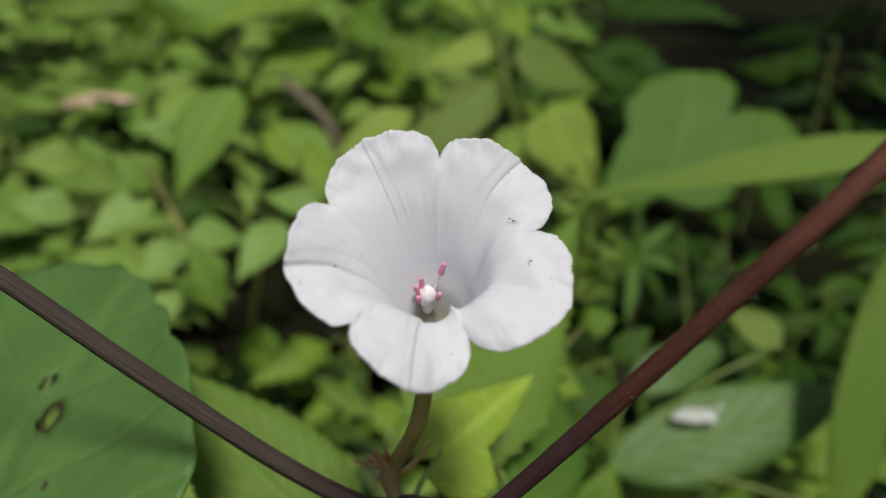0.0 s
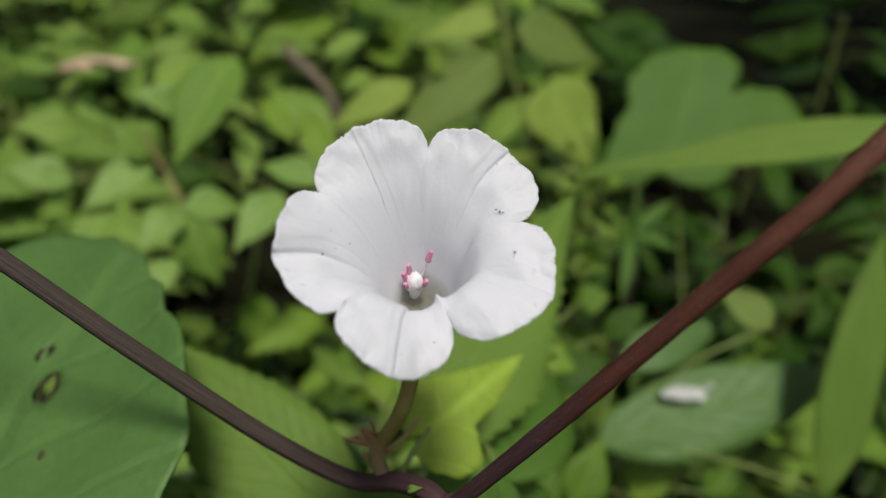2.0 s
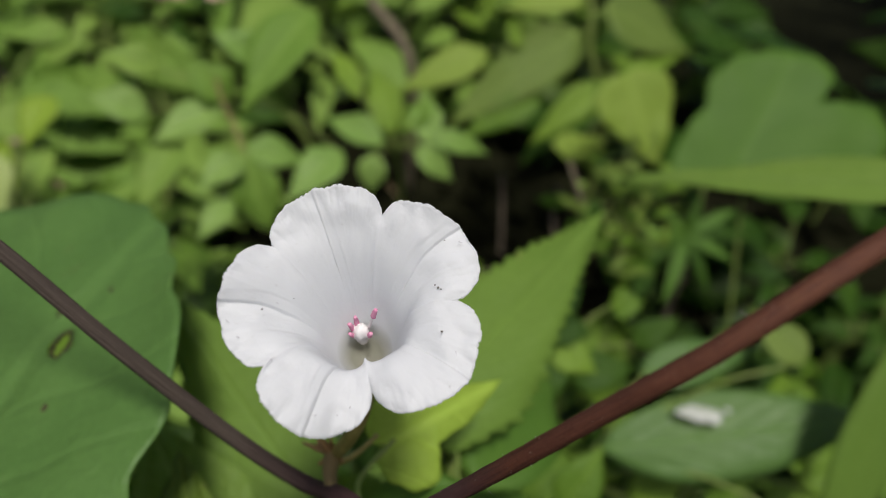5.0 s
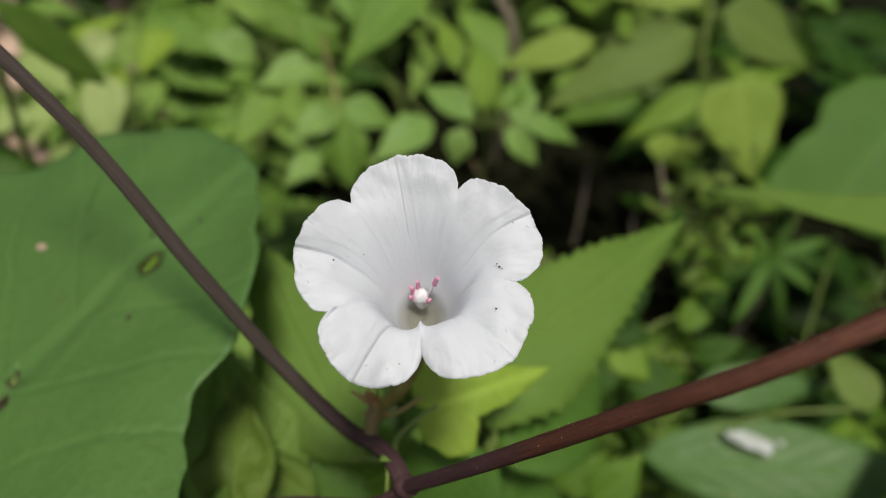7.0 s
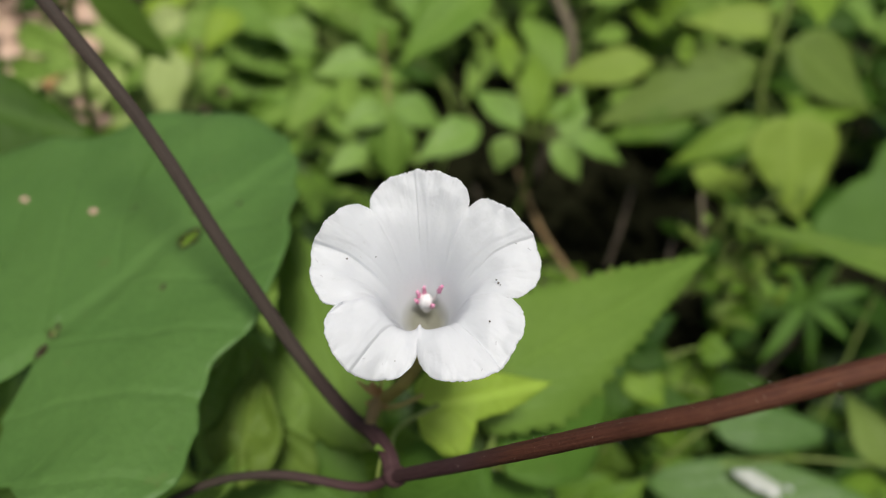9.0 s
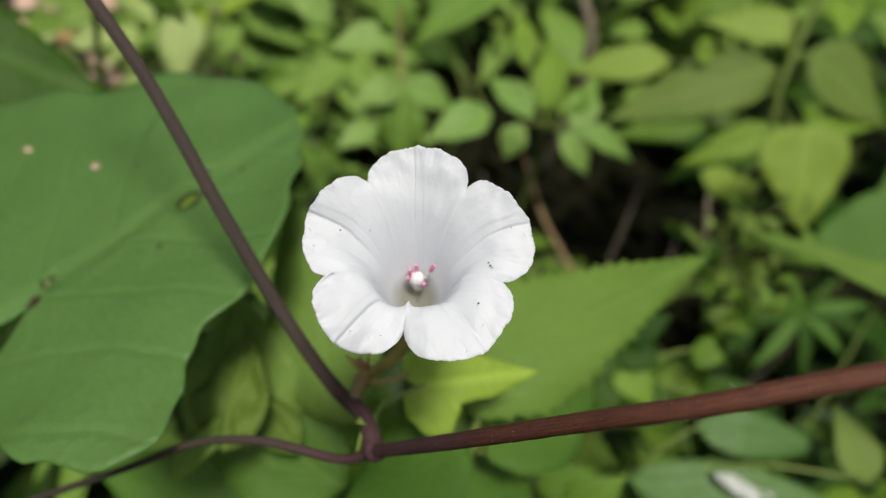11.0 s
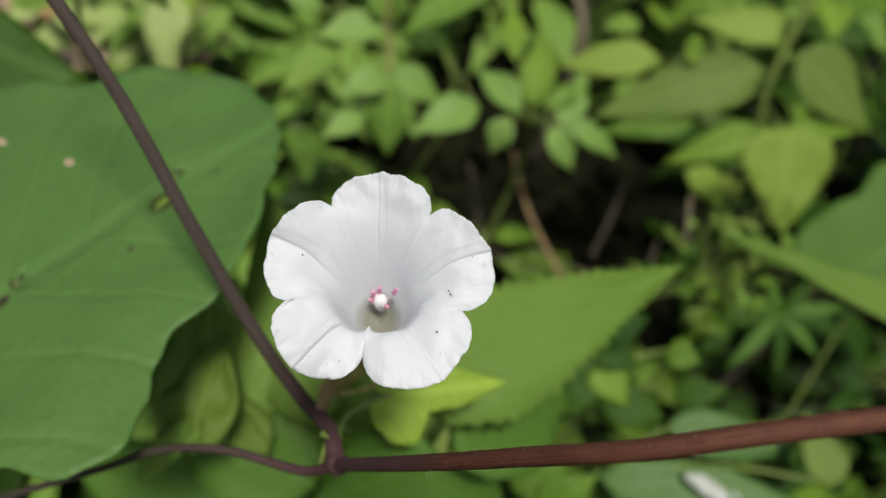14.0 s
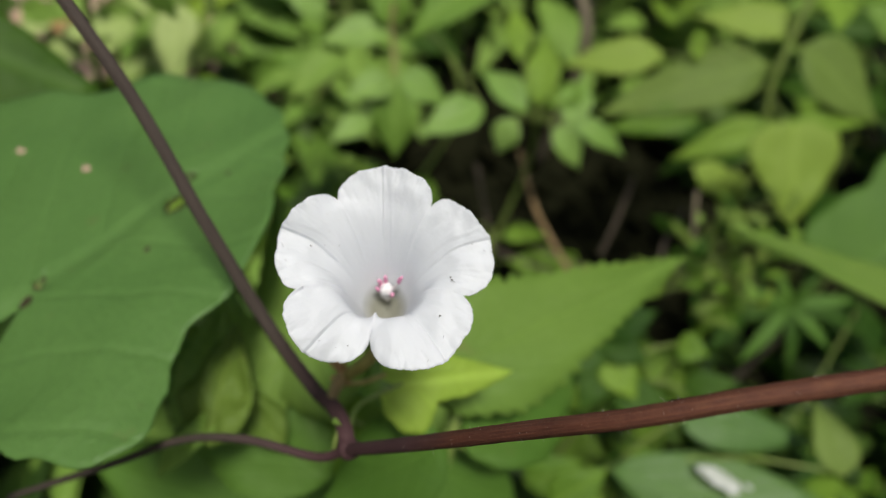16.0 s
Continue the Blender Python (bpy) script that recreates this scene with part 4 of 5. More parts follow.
low_a = plant_of([(-0.0586, 0.0464, -0.0100), (-0.0501, 0.0398, 0.1561), (-0.0540, 0.0401, 0.1808)], 0.0016, 0.0008, "low_weed", "low yellow-green weed under the vine", material=STEM_GREEN)
leaf_on(low_a, (-0.0529, 0.0388, 0.1836), (-0.0674, 0.0400, 0.1957), 0.0117, LEAF_PALE, "ovate", seed=940, teeth=1, bite=0.04, nu=16)
leaf_on(low_a, (-0.0519, 0.0388, 0.1833), (-0.0493, 0.0495, 0.2007), 0.0117, LEAF_MID, "ovate", seed=955, teeth=1, bite=0.04, nu=16)
leaf_on(low_a, (-0.0513, 0.0374, 0.1815), (-0.0555, 0.0266, 0.1767), 0.0110, LEAF_PALE, "ovate", seed=1120, teeth=1, bite=0.04, nu=16)
leaf_on(low_a, (-0.0501, 0.0381, 0.1819), (-0.0333, 0.0385, 0.1832), 0.0124, LEAF_MID, "ovate", seed=1140, teeth=1, bite=0.04, nu=16)
leaf_on(low_a, (-0.0476, 0.0349, 0.1775), (-0.0459, 0.0231, 0.1698), 0.0117, LEAF_MID, "ovate", seed=1205, teeth=1, bite=0.04, nu=16)
leaf_on(low_a, (-0.0458, 0.0360, 0.1781), (-0.0296, 0.0315, 0.1742), 0.0124, LEAF_PALE, "ovate", seed=1230, teeth=1, bite=0.04, nu=16)
leaf_on(low_a, (-0.0269, 0.0389, 0.1755), (-0.0110, 0.0379, 0.1755), 0.0124, LEAF_MID, "ovate", seed=1380, teeth=1, bite=0.04, nu=16)
leaf_on(low_a, (-0.0549, 0.0388, 0.1842), (-0.0583, 0.0487, 0.2027), 0.0088, LEAF_MID, "ovate", seed=900, teeth=1, bite=0.04, nu=16)

low_b = plant_of([(0.0347, 0.1602, -0.0100), (0.0425, 0.1475, 0.1563), (0.0289, 0.1489, 0.1776)], 0.0016, 0.0008, "low_weed", "low yellow-green weed under the vine", material=STEM_GREEN)
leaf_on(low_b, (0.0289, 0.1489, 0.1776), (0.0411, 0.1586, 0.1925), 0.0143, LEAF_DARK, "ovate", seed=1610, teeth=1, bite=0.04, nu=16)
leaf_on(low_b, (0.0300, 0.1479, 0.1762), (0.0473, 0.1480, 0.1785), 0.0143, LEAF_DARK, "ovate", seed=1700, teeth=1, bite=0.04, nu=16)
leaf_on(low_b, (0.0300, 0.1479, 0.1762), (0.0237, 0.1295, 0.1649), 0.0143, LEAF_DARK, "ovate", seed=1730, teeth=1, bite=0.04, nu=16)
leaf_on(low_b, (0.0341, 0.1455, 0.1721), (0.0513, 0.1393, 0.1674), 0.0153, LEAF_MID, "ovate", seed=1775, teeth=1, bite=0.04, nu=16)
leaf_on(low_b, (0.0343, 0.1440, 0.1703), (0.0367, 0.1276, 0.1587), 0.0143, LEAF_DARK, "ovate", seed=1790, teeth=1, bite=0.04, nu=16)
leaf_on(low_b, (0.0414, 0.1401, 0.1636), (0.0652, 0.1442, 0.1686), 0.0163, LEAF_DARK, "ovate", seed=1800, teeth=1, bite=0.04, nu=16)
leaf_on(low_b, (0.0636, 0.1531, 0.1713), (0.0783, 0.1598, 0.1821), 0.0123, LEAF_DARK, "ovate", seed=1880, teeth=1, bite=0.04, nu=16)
leaf_on(low_b, (0.0533, 0.1599, 0.1824), (0.0646, 0.1597, 0.1863), 0.0123, LEAF_MID, "ovate", seed=1820, teeth=1, bite=0.04, nu=16)

low_c = plant_of([(0.1018, 0.1627, -0.0100), (0.1077, 0.1520, 0.1407), (0.0975, 0.1503, 0.1574)], 0.0016, 0.0008, "low_weed", "low weed with rounded leaves under the vine", material=STEM_GREEN)
leaf_on(low_c, (0.0937, 0.1483, 0.1641), (0.1053, 0.1567, 0.1777), 0.0120, LEAF_MID, "ovate", seed=2090, nu=16)
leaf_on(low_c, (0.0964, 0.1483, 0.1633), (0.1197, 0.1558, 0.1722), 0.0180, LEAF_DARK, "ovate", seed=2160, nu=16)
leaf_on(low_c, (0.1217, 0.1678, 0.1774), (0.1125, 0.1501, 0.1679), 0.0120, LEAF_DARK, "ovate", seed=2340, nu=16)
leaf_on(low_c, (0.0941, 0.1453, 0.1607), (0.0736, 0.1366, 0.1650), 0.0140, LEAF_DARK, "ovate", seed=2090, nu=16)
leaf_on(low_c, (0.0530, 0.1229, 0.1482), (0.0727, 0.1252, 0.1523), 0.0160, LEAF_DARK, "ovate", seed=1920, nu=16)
leaf_on(low_c, (0.0789, 0.1317, 0.1500), (0.0540, 0.1251, 0.1582), 0.0140, LEAF_MID, "ovate", seed=1980, nu=16)
leaf_on(nettle, (0.0003, 0.0347, 0.1961), (-0.0610, 0.0420, 0.2007), 0.0366, LEAF_DARK, "ovate", teeth=1, bite=0.04, nu=32, nv=6, fold=6, curl=0.04, seed=41)

leaf_on(low_a, (-0.0064, 0.0197, 0.2217), (-0.058, 0.02, 0.2229), 0.0250, LEAF_BIG, "ovate", fold=8, curl=0.08, wave=0.05, seed=71, nu=20)
leaf_on(low_a, (-0.0204, 0.0196, 0.1874), (-0.0652, 0.0083, 0.1811), 0.0270, LEAF_BIG, "ovate", fold=6, curl=0.06, wave=0.05, seed=72, nu=20)
# Paler leaf colour here offsets the shadow of the big leaf.
leaf_on(low_a, (-0.0240, 0.0140, 0.2231), (-0.0440, 0.0295, 0.2404), 0.0240, LEAF_PALE, "ovate", fold=14, curl=0.10, wave=0.06, seed=76, nu=22, nv=5)
leaf_on(low_a, (-0.0218, 0.0035, 0.239), (-0.0327, 0.0207, 0.2465), 0.0125, LEAF_WILT, "ovate", label="wilting olive-brown curled leaf", fold=12, curl=0.12, wave=0.18, seed=73, nu=22, nv=6)
leaf_on(low_a, (-0.0265, -0.0029, 0.2333), (-0.0237, 0.0158, 0.2427), 0.0060, LEAF_PALE, "elliptic", label="pale curled young leaf", fold=35, curl=0.40, wave=0.10, seed=74, nu=20)
leaf_on(low_a, (-0.0151, 0.0154, 0.2303), (-0.0294, 0.0179, 0.2346), 0.0080, LEAF_WILT, "elliptic", label="wilting olive-brown curled leaf", fold=14, curl=0.15, wave=0.16, seed=75, nu=18)

low_d = plant_of([(0.0744, 0.2593, -0.0100), (0.0738, 0.2513, 0.1405), (0.0524, 0.2569, 0.1691)], 0.0014, 0.0007, "scrubby_weed", "low straggling weed with small yellowing leaves", material=STEM_GREEN)
leaf_on(low_d, (0.0831, 0.2598, 0.1627), (0.0985, 0.2748, 0.1687), 0.0069, LEAF_MID, "elliptic", seed=0, fold=20, curl=0.25, wave=0.1, nu=10, nv=2, turn=43)
leaf_on(low_d, (0.0451, 0.2503, 0.1639), (0.0334, 0.2320, 0.1562), 0.0097, LEAF_DARK, "elliptic", seed=1, fold=20, curl=0.25, wave=0.1, nu=10, nv=2, turn=44)
leaf_on(low_d, (0.0598, 0.2441, 0.1522), (0.0717, 0.2431, 0.1614), 0.0077, LEAF_DARK, "elliptic", seed=2, fold=20, curl=0.25, wave=0.1, nu=10, nv=2, turn=-6)
leaf_on(low_d, (0.0894, 0.2532, 0.1532), (0.0895, 0.2542, 0.1674), 0.0055, LEAF_OLIVE, "elliptic", seed=3, fold=20, curl=0.25, wave=0.1, nu=10, nv=2, turn=-30)
leaf_on(low_d, (0.0719, 0.2593, 0.1656), (0.0515, 0.2508, 0.1617), 0.0073, LEAF_DARK, "elliptic", seed=4, fold=20, curl=0.25, wave=0.1, nu=10, nv=2, turn=-31)
leaf_on(low_d, (0.0695, 0.2529, 0.1591), (0.0549, 0.2564, 0.1631), 0.0061, LEAF_MID, "elliptic", seed=5, fold=20, curl=0.25, wave=0.1, nu=10, nv=2, turn=11)
leaf_on(low_d, (0.0663, 0.2659, 0.1749), (0.0631, 0.2576, 0.1607), 0.0061, LEAF_DARK, "elliptic", seed=6, fold=20, curl=0.25, wave=0.1, nu=10, nv=2, turn=5)
leaf_on(low_d, (0.0826, 0.2446, 0.1455), (0.0787, 0.2266, 0.1359), 0.0075, LEAF_DARK, "elliptic", seed=7, fold=20, curl=0.25, wave=0.1, nu=10, nv=2, turn=-29)
leaf_on(low_d, (0.0783, 0.2620, 0.1667), (0.0788, 0.2804, 0.1748), 0.0062, LEAF_OLIVE, "elliptic", seed=8, fold=20, curl=0.25, wave=0.1, nu=10, nv=2, turn=-15)
leaf_on(low_d, (0.0795, 0.2449, 0.1469), (0.0801, 0.2497, 0.1649), 0.0076, LEAF_DARK, "elliptic", seed=9, fold=20, curl=0.25, wave=0.1, nu=10, nv=2, turn=-23)
leaf_on(low_d, (0.0859, 0.2465, 0.1467), (0.0683, 0.2309, 0.1480), 0.0074, LEAF_MID, "elliptic", seed=10, fold=20, curl=0.25, wave=0.1, nu=10, nv=2, turn=-33)
leaf_on(low_d, (0.0669, 0.2583, 0.1661), (0.0608, 0.2571, 0.1787), 0.0050, LEAF_DARK, "elliptic", seed=11, fold=20, curl=0.25, wave=0.1, nu=10, nv=2, turn=1)
leaf_on(low_d, (0.0795, 0.2450, 0.1470), (0.0630, 0.2342, 0.1397), 0.0102, LEAF_DARK, "elliptic", seed=12, fold=20, curl=0.25, wave=0.1, nu=10, nv=2, turn=15)
leaf_on(low_d, (0.0527, 0.2499, 0.1611), (0.0543, 0.2545, 0.1754), 0.0060, LEAF_OLIVE, "elliptic", seed=13, fold=20, curl=0.25, wave=0.1, nu=10, nv=2, turn=-10)
leaf_on(low_d, (0.0692, 0.2565, 0.1633), (0.0764, 0.2468, 0.1526), 0.0077, LEAF_WILT, "elliptic", seed=14, fold=20, curl=0.25, wave=0.1, nu=10, nv=2, turn=43)
leaf_on(low_d, (0.0591, 0.2659, 0.1771), (0.0479, 0.2804, 0.1871), 0.0072, LEAF_MID, "elliptic", seed=15, fold=20, curl=0.25, wave=0.1, nu=10, nv=2, turn=-40)
leaf_on(low_d, (0.0600, 0.2646, 0.1754), (0.0498, 0.2733, 0.1913), 0.0102, LEAF_DARK, "elliptic", seed=16, fold=20, curl=0.25, wave=0.1, nu=10, nv=2, turn=-29)
leaf_on(low_d, (0.0800, 0.2616, 0.1656), (0.0723, 0.2813, 0.1756), 0.0102, LEAF_DARK, "elliptic", seed=17, fold=20, curl=0.25, wave=0.1, nu=10, nv=2, turn=-41)
leaf_on(low_d, (0.0537, 0.2429, 0.1527), (0.0715, 0.2506, 0.1548), 0.0083, LEAF_OLIVE, "elliptic", seed=18, fold=20, curl=0.25, wave=0.1, nu=10, nv=2, turn=-5)
leaf_on(low_d, (0.0733, 0.2368, 0.1397), (0.0650, 0.2343, 0.1518), 0.0047, LEAF_WILT, "elliptic", seed=19, fold=20, curl=0.25, wave=0.1, nu=10, nv=2, turn=-19)
leaf_on(low_d, (0.0726, 0.2436, 0.1476), (0.0714, 0.2322, 0.1282), 0.0093, LEAF_MID, "elliptic", seed=20, fold=20, curl=0.25, wave=0.1, nu=10, nv=2, turn=-29)
leaf_on(low_d, (0.0722, 0.2442, 0.1484), (0.0801, 0.2437, 0.1566), 0.0053, LEAF_DARK, "elliptic", seed=21, fold=20, curl=0.25, wave=0.1, nu=10, nv=2, turn=30)
leaf_on(low_d, (0.0642, 0.2367, 0.1424), (0.0575, 0.2450, 0.1589), 0.0076, LEAF_DARK, "elliptic", seed=22, fold=20, curl=0.25, wave=0.1, nu=10, nv=2, turn=-12)
leaf_on(low_d, (0.0729, 0.2633, 0.1699), (0.0769, 0.2564, 0.1478), 0.0113, LEAF_OLIVE, "elliptic", seed=23, fold=20, curl=0.25, wave=0.1, nu=10, nv=2, turn=28)
leaf_on(low_d, (0.0429, 0.2560, 0.1711), (0.0223, 0.2567, 0.1665), 0.0094, LEAF_DARK, "elliptic", seed=24, fold=20, curl=0.25, wave=0.1, nu=10, nv=2, turn=41)
leaf_on(low_d, (0.0486, 0.2537, 0.1667), (0.0489, 0.2412, 0.1581), 0.0046, LEAF_MID, "elliptic", seed=25, fold=20, curl=0.25, wave=0.1, nu=10, nv=2, turn=-11)
leaf_on(low_d, (0.0540, 0.2433, 0.1531), (0.0643, 0.2557, 0.1601), 0.0070, LEAF_DARK, "elliptic", seed=26, fold=20, curl=0.25, wave=0.1, nu=10, nv=2, turn=39)
leaf_on(low_d, (0.0839, 0.2484, 0.1494), (0.0831, 0.2284, 0.1368), 0.0084, LEAF_DARK, "elliptic", seed=27, fold=20, curl=0.25, wave=0.1, nu=10, nv=2, turn=21)
leaf_on(low_d, (0.0734, 0.2396, 0.1428), (0.0740, 0.2436, 0.1554), 0.0040, LEAF_OLIVE, "elliptic", seed=28, fold=20, curl=0.25, wave=0.1, nu=10, nv=2, turn=32)
leaf_on(low_d, (0.0593, 0.2526, 0.1620), (0.0644, 0.2451, 0.1533), 0.0043, LEAF_WILT, "elliptic", seed=29, fold=20, curl=0.25, wave=0.1, nu=10, nv=2, turn=6)

rng = random.Random(91)
for k in range(46):
    p = Vector((0.041, 0.203, 0.166)).lerp(Vector((0.075, 0.254, 0.196)), rng.random()) + Vector((rng.uniform(-0.012, 0.020), rng.uniform(-0.02, 0.02), rng.uniform(-0.018, 0.010)))
    d = Vector((rng.uniform(-1, 1), rng.uniform(-1, 1), rng.uniform(-0.3, 0.8))).normalized()
    leaf_on(low_d, p, p + d * rng.uniform(0.008, 0.016), rng.uniform(0.004, 0.0075), (LEAF_MID, LEAF_PALE, LEAF_WILT, LEAF_MID, LEAF_DARK, LEAF_DULL)[k % 6], "elliptic", 0.0004, seed=700 + k, fold=20, curl=0.25, wave=0.1, nu=9, nv=2, turn=rng.uniform(-40, 40))

pale_a = plant_of([(-0.4147, 0.3135, -0.0100), (-0.3571, 0.2786, 0.0589), (-0.3390, 0.2779, 0.1159)], 0.002, 0.001, "pale_weed", "pale yellow-green weed beside the path, leaves coloured as if sunlit", material=STEM_GREEN)
leaf_on(pale_a, (-0.3365, 0.2778, 0.1148), (-0.2943, 0.2564, 0.0887), 0.0294, LEAF_PALE, "elliptic", fold=20, wave=0.05, seed=467)
leaf_on(pale_a, (-0.3390, 0.2779, 0.1159), (-0.3059, 0.2922, 0.1365), 0.0235, LEAF_PALE, "elliptic", fold=20, wave=0.05, seed=310)
leaf_on(pale_a, (-0.3399, 0.2760, 0.1140), (-0.3618, 0.2499, 0.1070), 0.0254, LEAF_PALE, "elliptic", fold=20, wave=0.05, seed=355)
leaf_on(pale_a, (-0.3407, 0.2798, 0.1189), (-0.3598, 0.2757, 0.1374), 0.0235, LEAF_YOUNG, "ovate", fold=20, wave=0.05, seed=270)
leaf_on(pale_a, (-0.3374, 0.2703, 0.1061), (-0.3301, 0.2414, 0.0844), 0.0235, LEAF_PALE, "ovate", fold=20, wave=0.05, seed=440)
leaf_on(pale_a, (-0.3406, 0.2855, 0.1257), (-0.3191, 0.3074, 0.1601), 0.0274, LEAF_YOUNG, "ovate", fold=20, wave=0.05, seed=240)
leaf_on(pale_a, (-0.3614, 0.2749, 0.1209), (-0.3919, 0.2566, 0.1266), 0.0254, LEAF_PALE, "ovate", fold=20, wave=0.05, seed=230)
leaf_on(pale_a, (-0.3323, 0.2701, 0.1039), (-0.2928, 0.2714, 0.1063), 0.0235, LEAF_PALE, "elliptic", fold=20, wave=0.05, seed=410)
leaf_on(pale_a, (-0.3375, 0.2647, 0.0992), (-0.3520, 0.2385, 0.0894), 0.0196, LEAF_PALE, "ovate", fold=20, wave=0.05, seed=400)
leaf_on(pale_a, (-0.3268, 0.2925, 0.1289), (-0.2944, 0.2733, 0.1093), 0.0313, LEAF_YOUNG, "ovate", fold=20, wave=0.05, seed=450)
leaf_on(pale_a, (-0.3716, 0.2753, 0.1253), (-0.3921, 0.2455, 0.1133), 0.0274, LEAF_PALE, "ovate", fold=20, wave=0.05, seed=250)
leaf_on(pale_a, (-0.3668, 0.2525, 0.0959), (-0.3923, 0.2345, 0.1000), 0.0235, LEAF_PALE, "elliptic", fold=20, wave=0.05, seed=260)
leaf_on(pale_a, (-0.2975, 0.3046, 0.1323), (-0.3260, 0.2929, 0.1452), 0.0274, LEAF_PALE, "elliptic", fold=20, wave=0.05, seed=400)
leaf_on(pale_a, (-0.2838, 0.3004, 0.1218), (-0.2895, 0.2676, 0.1005), 0.0235, LEAF_PALE, "elliptic", fold=20, wave=0.05, seed=580)
leaf_on(pale_a, (-0.2921, 0.3214, 0.1505), (-0.2942, 0.2899, 0.1293), 0.0274, LEAF_YOUNG, "ovate", fold=20, wave=0.05, seed=510)
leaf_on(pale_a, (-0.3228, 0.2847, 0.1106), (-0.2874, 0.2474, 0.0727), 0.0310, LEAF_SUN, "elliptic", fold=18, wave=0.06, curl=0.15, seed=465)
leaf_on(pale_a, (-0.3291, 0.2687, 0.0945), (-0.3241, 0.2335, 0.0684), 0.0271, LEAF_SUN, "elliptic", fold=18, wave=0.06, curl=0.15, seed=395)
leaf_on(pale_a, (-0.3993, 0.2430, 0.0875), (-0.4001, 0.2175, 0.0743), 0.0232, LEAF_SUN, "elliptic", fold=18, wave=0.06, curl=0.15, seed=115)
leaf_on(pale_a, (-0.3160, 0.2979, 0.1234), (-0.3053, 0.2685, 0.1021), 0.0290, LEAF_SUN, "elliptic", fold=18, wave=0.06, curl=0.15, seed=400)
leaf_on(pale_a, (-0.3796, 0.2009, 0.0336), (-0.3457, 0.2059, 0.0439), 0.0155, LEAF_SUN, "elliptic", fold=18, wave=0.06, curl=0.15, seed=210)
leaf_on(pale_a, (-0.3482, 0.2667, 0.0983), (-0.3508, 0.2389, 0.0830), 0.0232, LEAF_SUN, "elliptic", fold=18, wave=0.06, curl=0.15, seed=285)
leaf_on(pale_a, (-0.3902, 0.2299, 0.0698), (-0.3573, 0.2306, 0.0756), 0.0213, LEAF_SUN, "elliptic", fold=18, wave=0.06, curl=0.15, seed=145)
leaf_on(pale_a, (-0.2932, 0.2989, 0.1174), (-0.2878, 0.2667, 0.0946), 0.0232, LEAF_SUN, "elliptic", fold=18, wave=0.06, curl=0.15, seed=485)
for k, (b, t, w) in enumerate((((-0.3641, 0.2086, 0.1387), (-0.3167, 0.2122, 0.1409), 0.021), ((-0.3307, 0.2025, 0.1183), (-0.2898, 0.2128, 0.1312), 0.020), ((-0.3243, 0.2326, 0.1523), (-0.2817, 0.2253, 0.1432), 0.024), ((-0.3576, 0.1961, 0.1210), (-0.3205, 0.2020, 0.1299), 0.017), ((-0.2990, 0.2260, 0.1345), (-0.2944, 0.2010, 0.1187), 0.022), ((-0.2791, 0.2604, 0.1686), (-0.2881, 0.2327, 0.1547), 0.020))):
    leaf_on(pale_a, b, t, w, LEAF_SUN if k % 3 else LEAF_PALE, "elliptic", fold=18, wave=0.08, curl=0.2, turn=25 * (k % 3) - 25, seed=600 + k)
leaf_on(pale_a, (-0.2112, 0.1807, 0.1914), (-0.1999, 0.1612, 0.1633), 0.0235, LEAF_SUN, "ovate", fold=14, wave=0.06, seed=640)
for k, (x, y, z, turn) in enumerate(((-0.4155, 0.2355, 0.1144, 20), (-0.4062, 0.2307, 0.1050, 70), (-0.4350, 0.2380, 0.1200, 120), (-0.3746, 0.2642, 0.1326, 0), (-0.3644, 0.2557, 0.1184, 160), (-0.3690, 0.2340, 0.0950, 40))):
    d = Vector((math.cos(radians(turn)), math.sin(radians(turn)) * 0.6, math.sin(radians(turn)) * 0.3)) * 0.014
    leaf_on(pale_a, Vector((x, y, z)) - d, Vector((x, y, z)) + d, 0.017, BUD if k == 5 else LITTER, "elliptic", label="dry pinkish brown leaf", fold=16, wave=0.08, seed=90 + k)
leaf_on(pale_a, (-0.3315, 0.5228, 0.1631), (-0.2644, 0.5274, 0.1703), 0.0145, LITTER, "lance", fold=10, curl=0.1, wave=0.06, seed=77)

blade_b = plant_of([(-0.2300, 0.1500, -0.0100), (-0.1950, 0.1200, 0.1700), (-0.1600, 0.0920, 0.2560)], 0.0018, 0.0009, "grey_leaf_weed", "weed with a narrow greyish green leaf in shade", material=STEM_GREEN)
leaf_on(blade_b, (-0.1567, 0.0936, 0.2589), (-0.1433, 0.1144, 0.2304), 0.0115, LEAF_SAW, "lance", fold=10, curl=0.05, seed=61, nu=16)

star = plant_of([(0.1106, 0.2954, -0.0100), (0.1195, 0.2977, 0.1245), (0.1082, 0.2840, 0.1446)], 0.002, 0.001, "narrow_leaf_weed", "green weed with narrow finger-like leaves", material=WOOD)
leaf_on(star, (0.1068, 0.2792, 0.1475), (0.1325, 0.2926, 0.1619), 0.0074, LEAF_BIG, "lance", seed=1545, nu=8, nv=2, fold=16)
leaf_on(star, (0.1068, 0.2792, 0.1475), (0.0704, 0.2634, 0.1505), 0.0072, LEAF_BIG, "lance", seed=1300, nu=8, nv=2, fold=16)
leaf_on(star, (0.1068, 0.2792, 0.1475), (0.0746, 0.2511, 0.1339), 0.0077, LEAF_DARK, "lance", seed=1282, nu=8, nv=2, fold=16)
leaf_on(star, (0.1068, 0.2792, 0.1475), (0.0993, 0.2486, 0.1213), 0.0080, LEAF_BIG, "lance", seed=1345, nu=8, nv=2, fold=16)
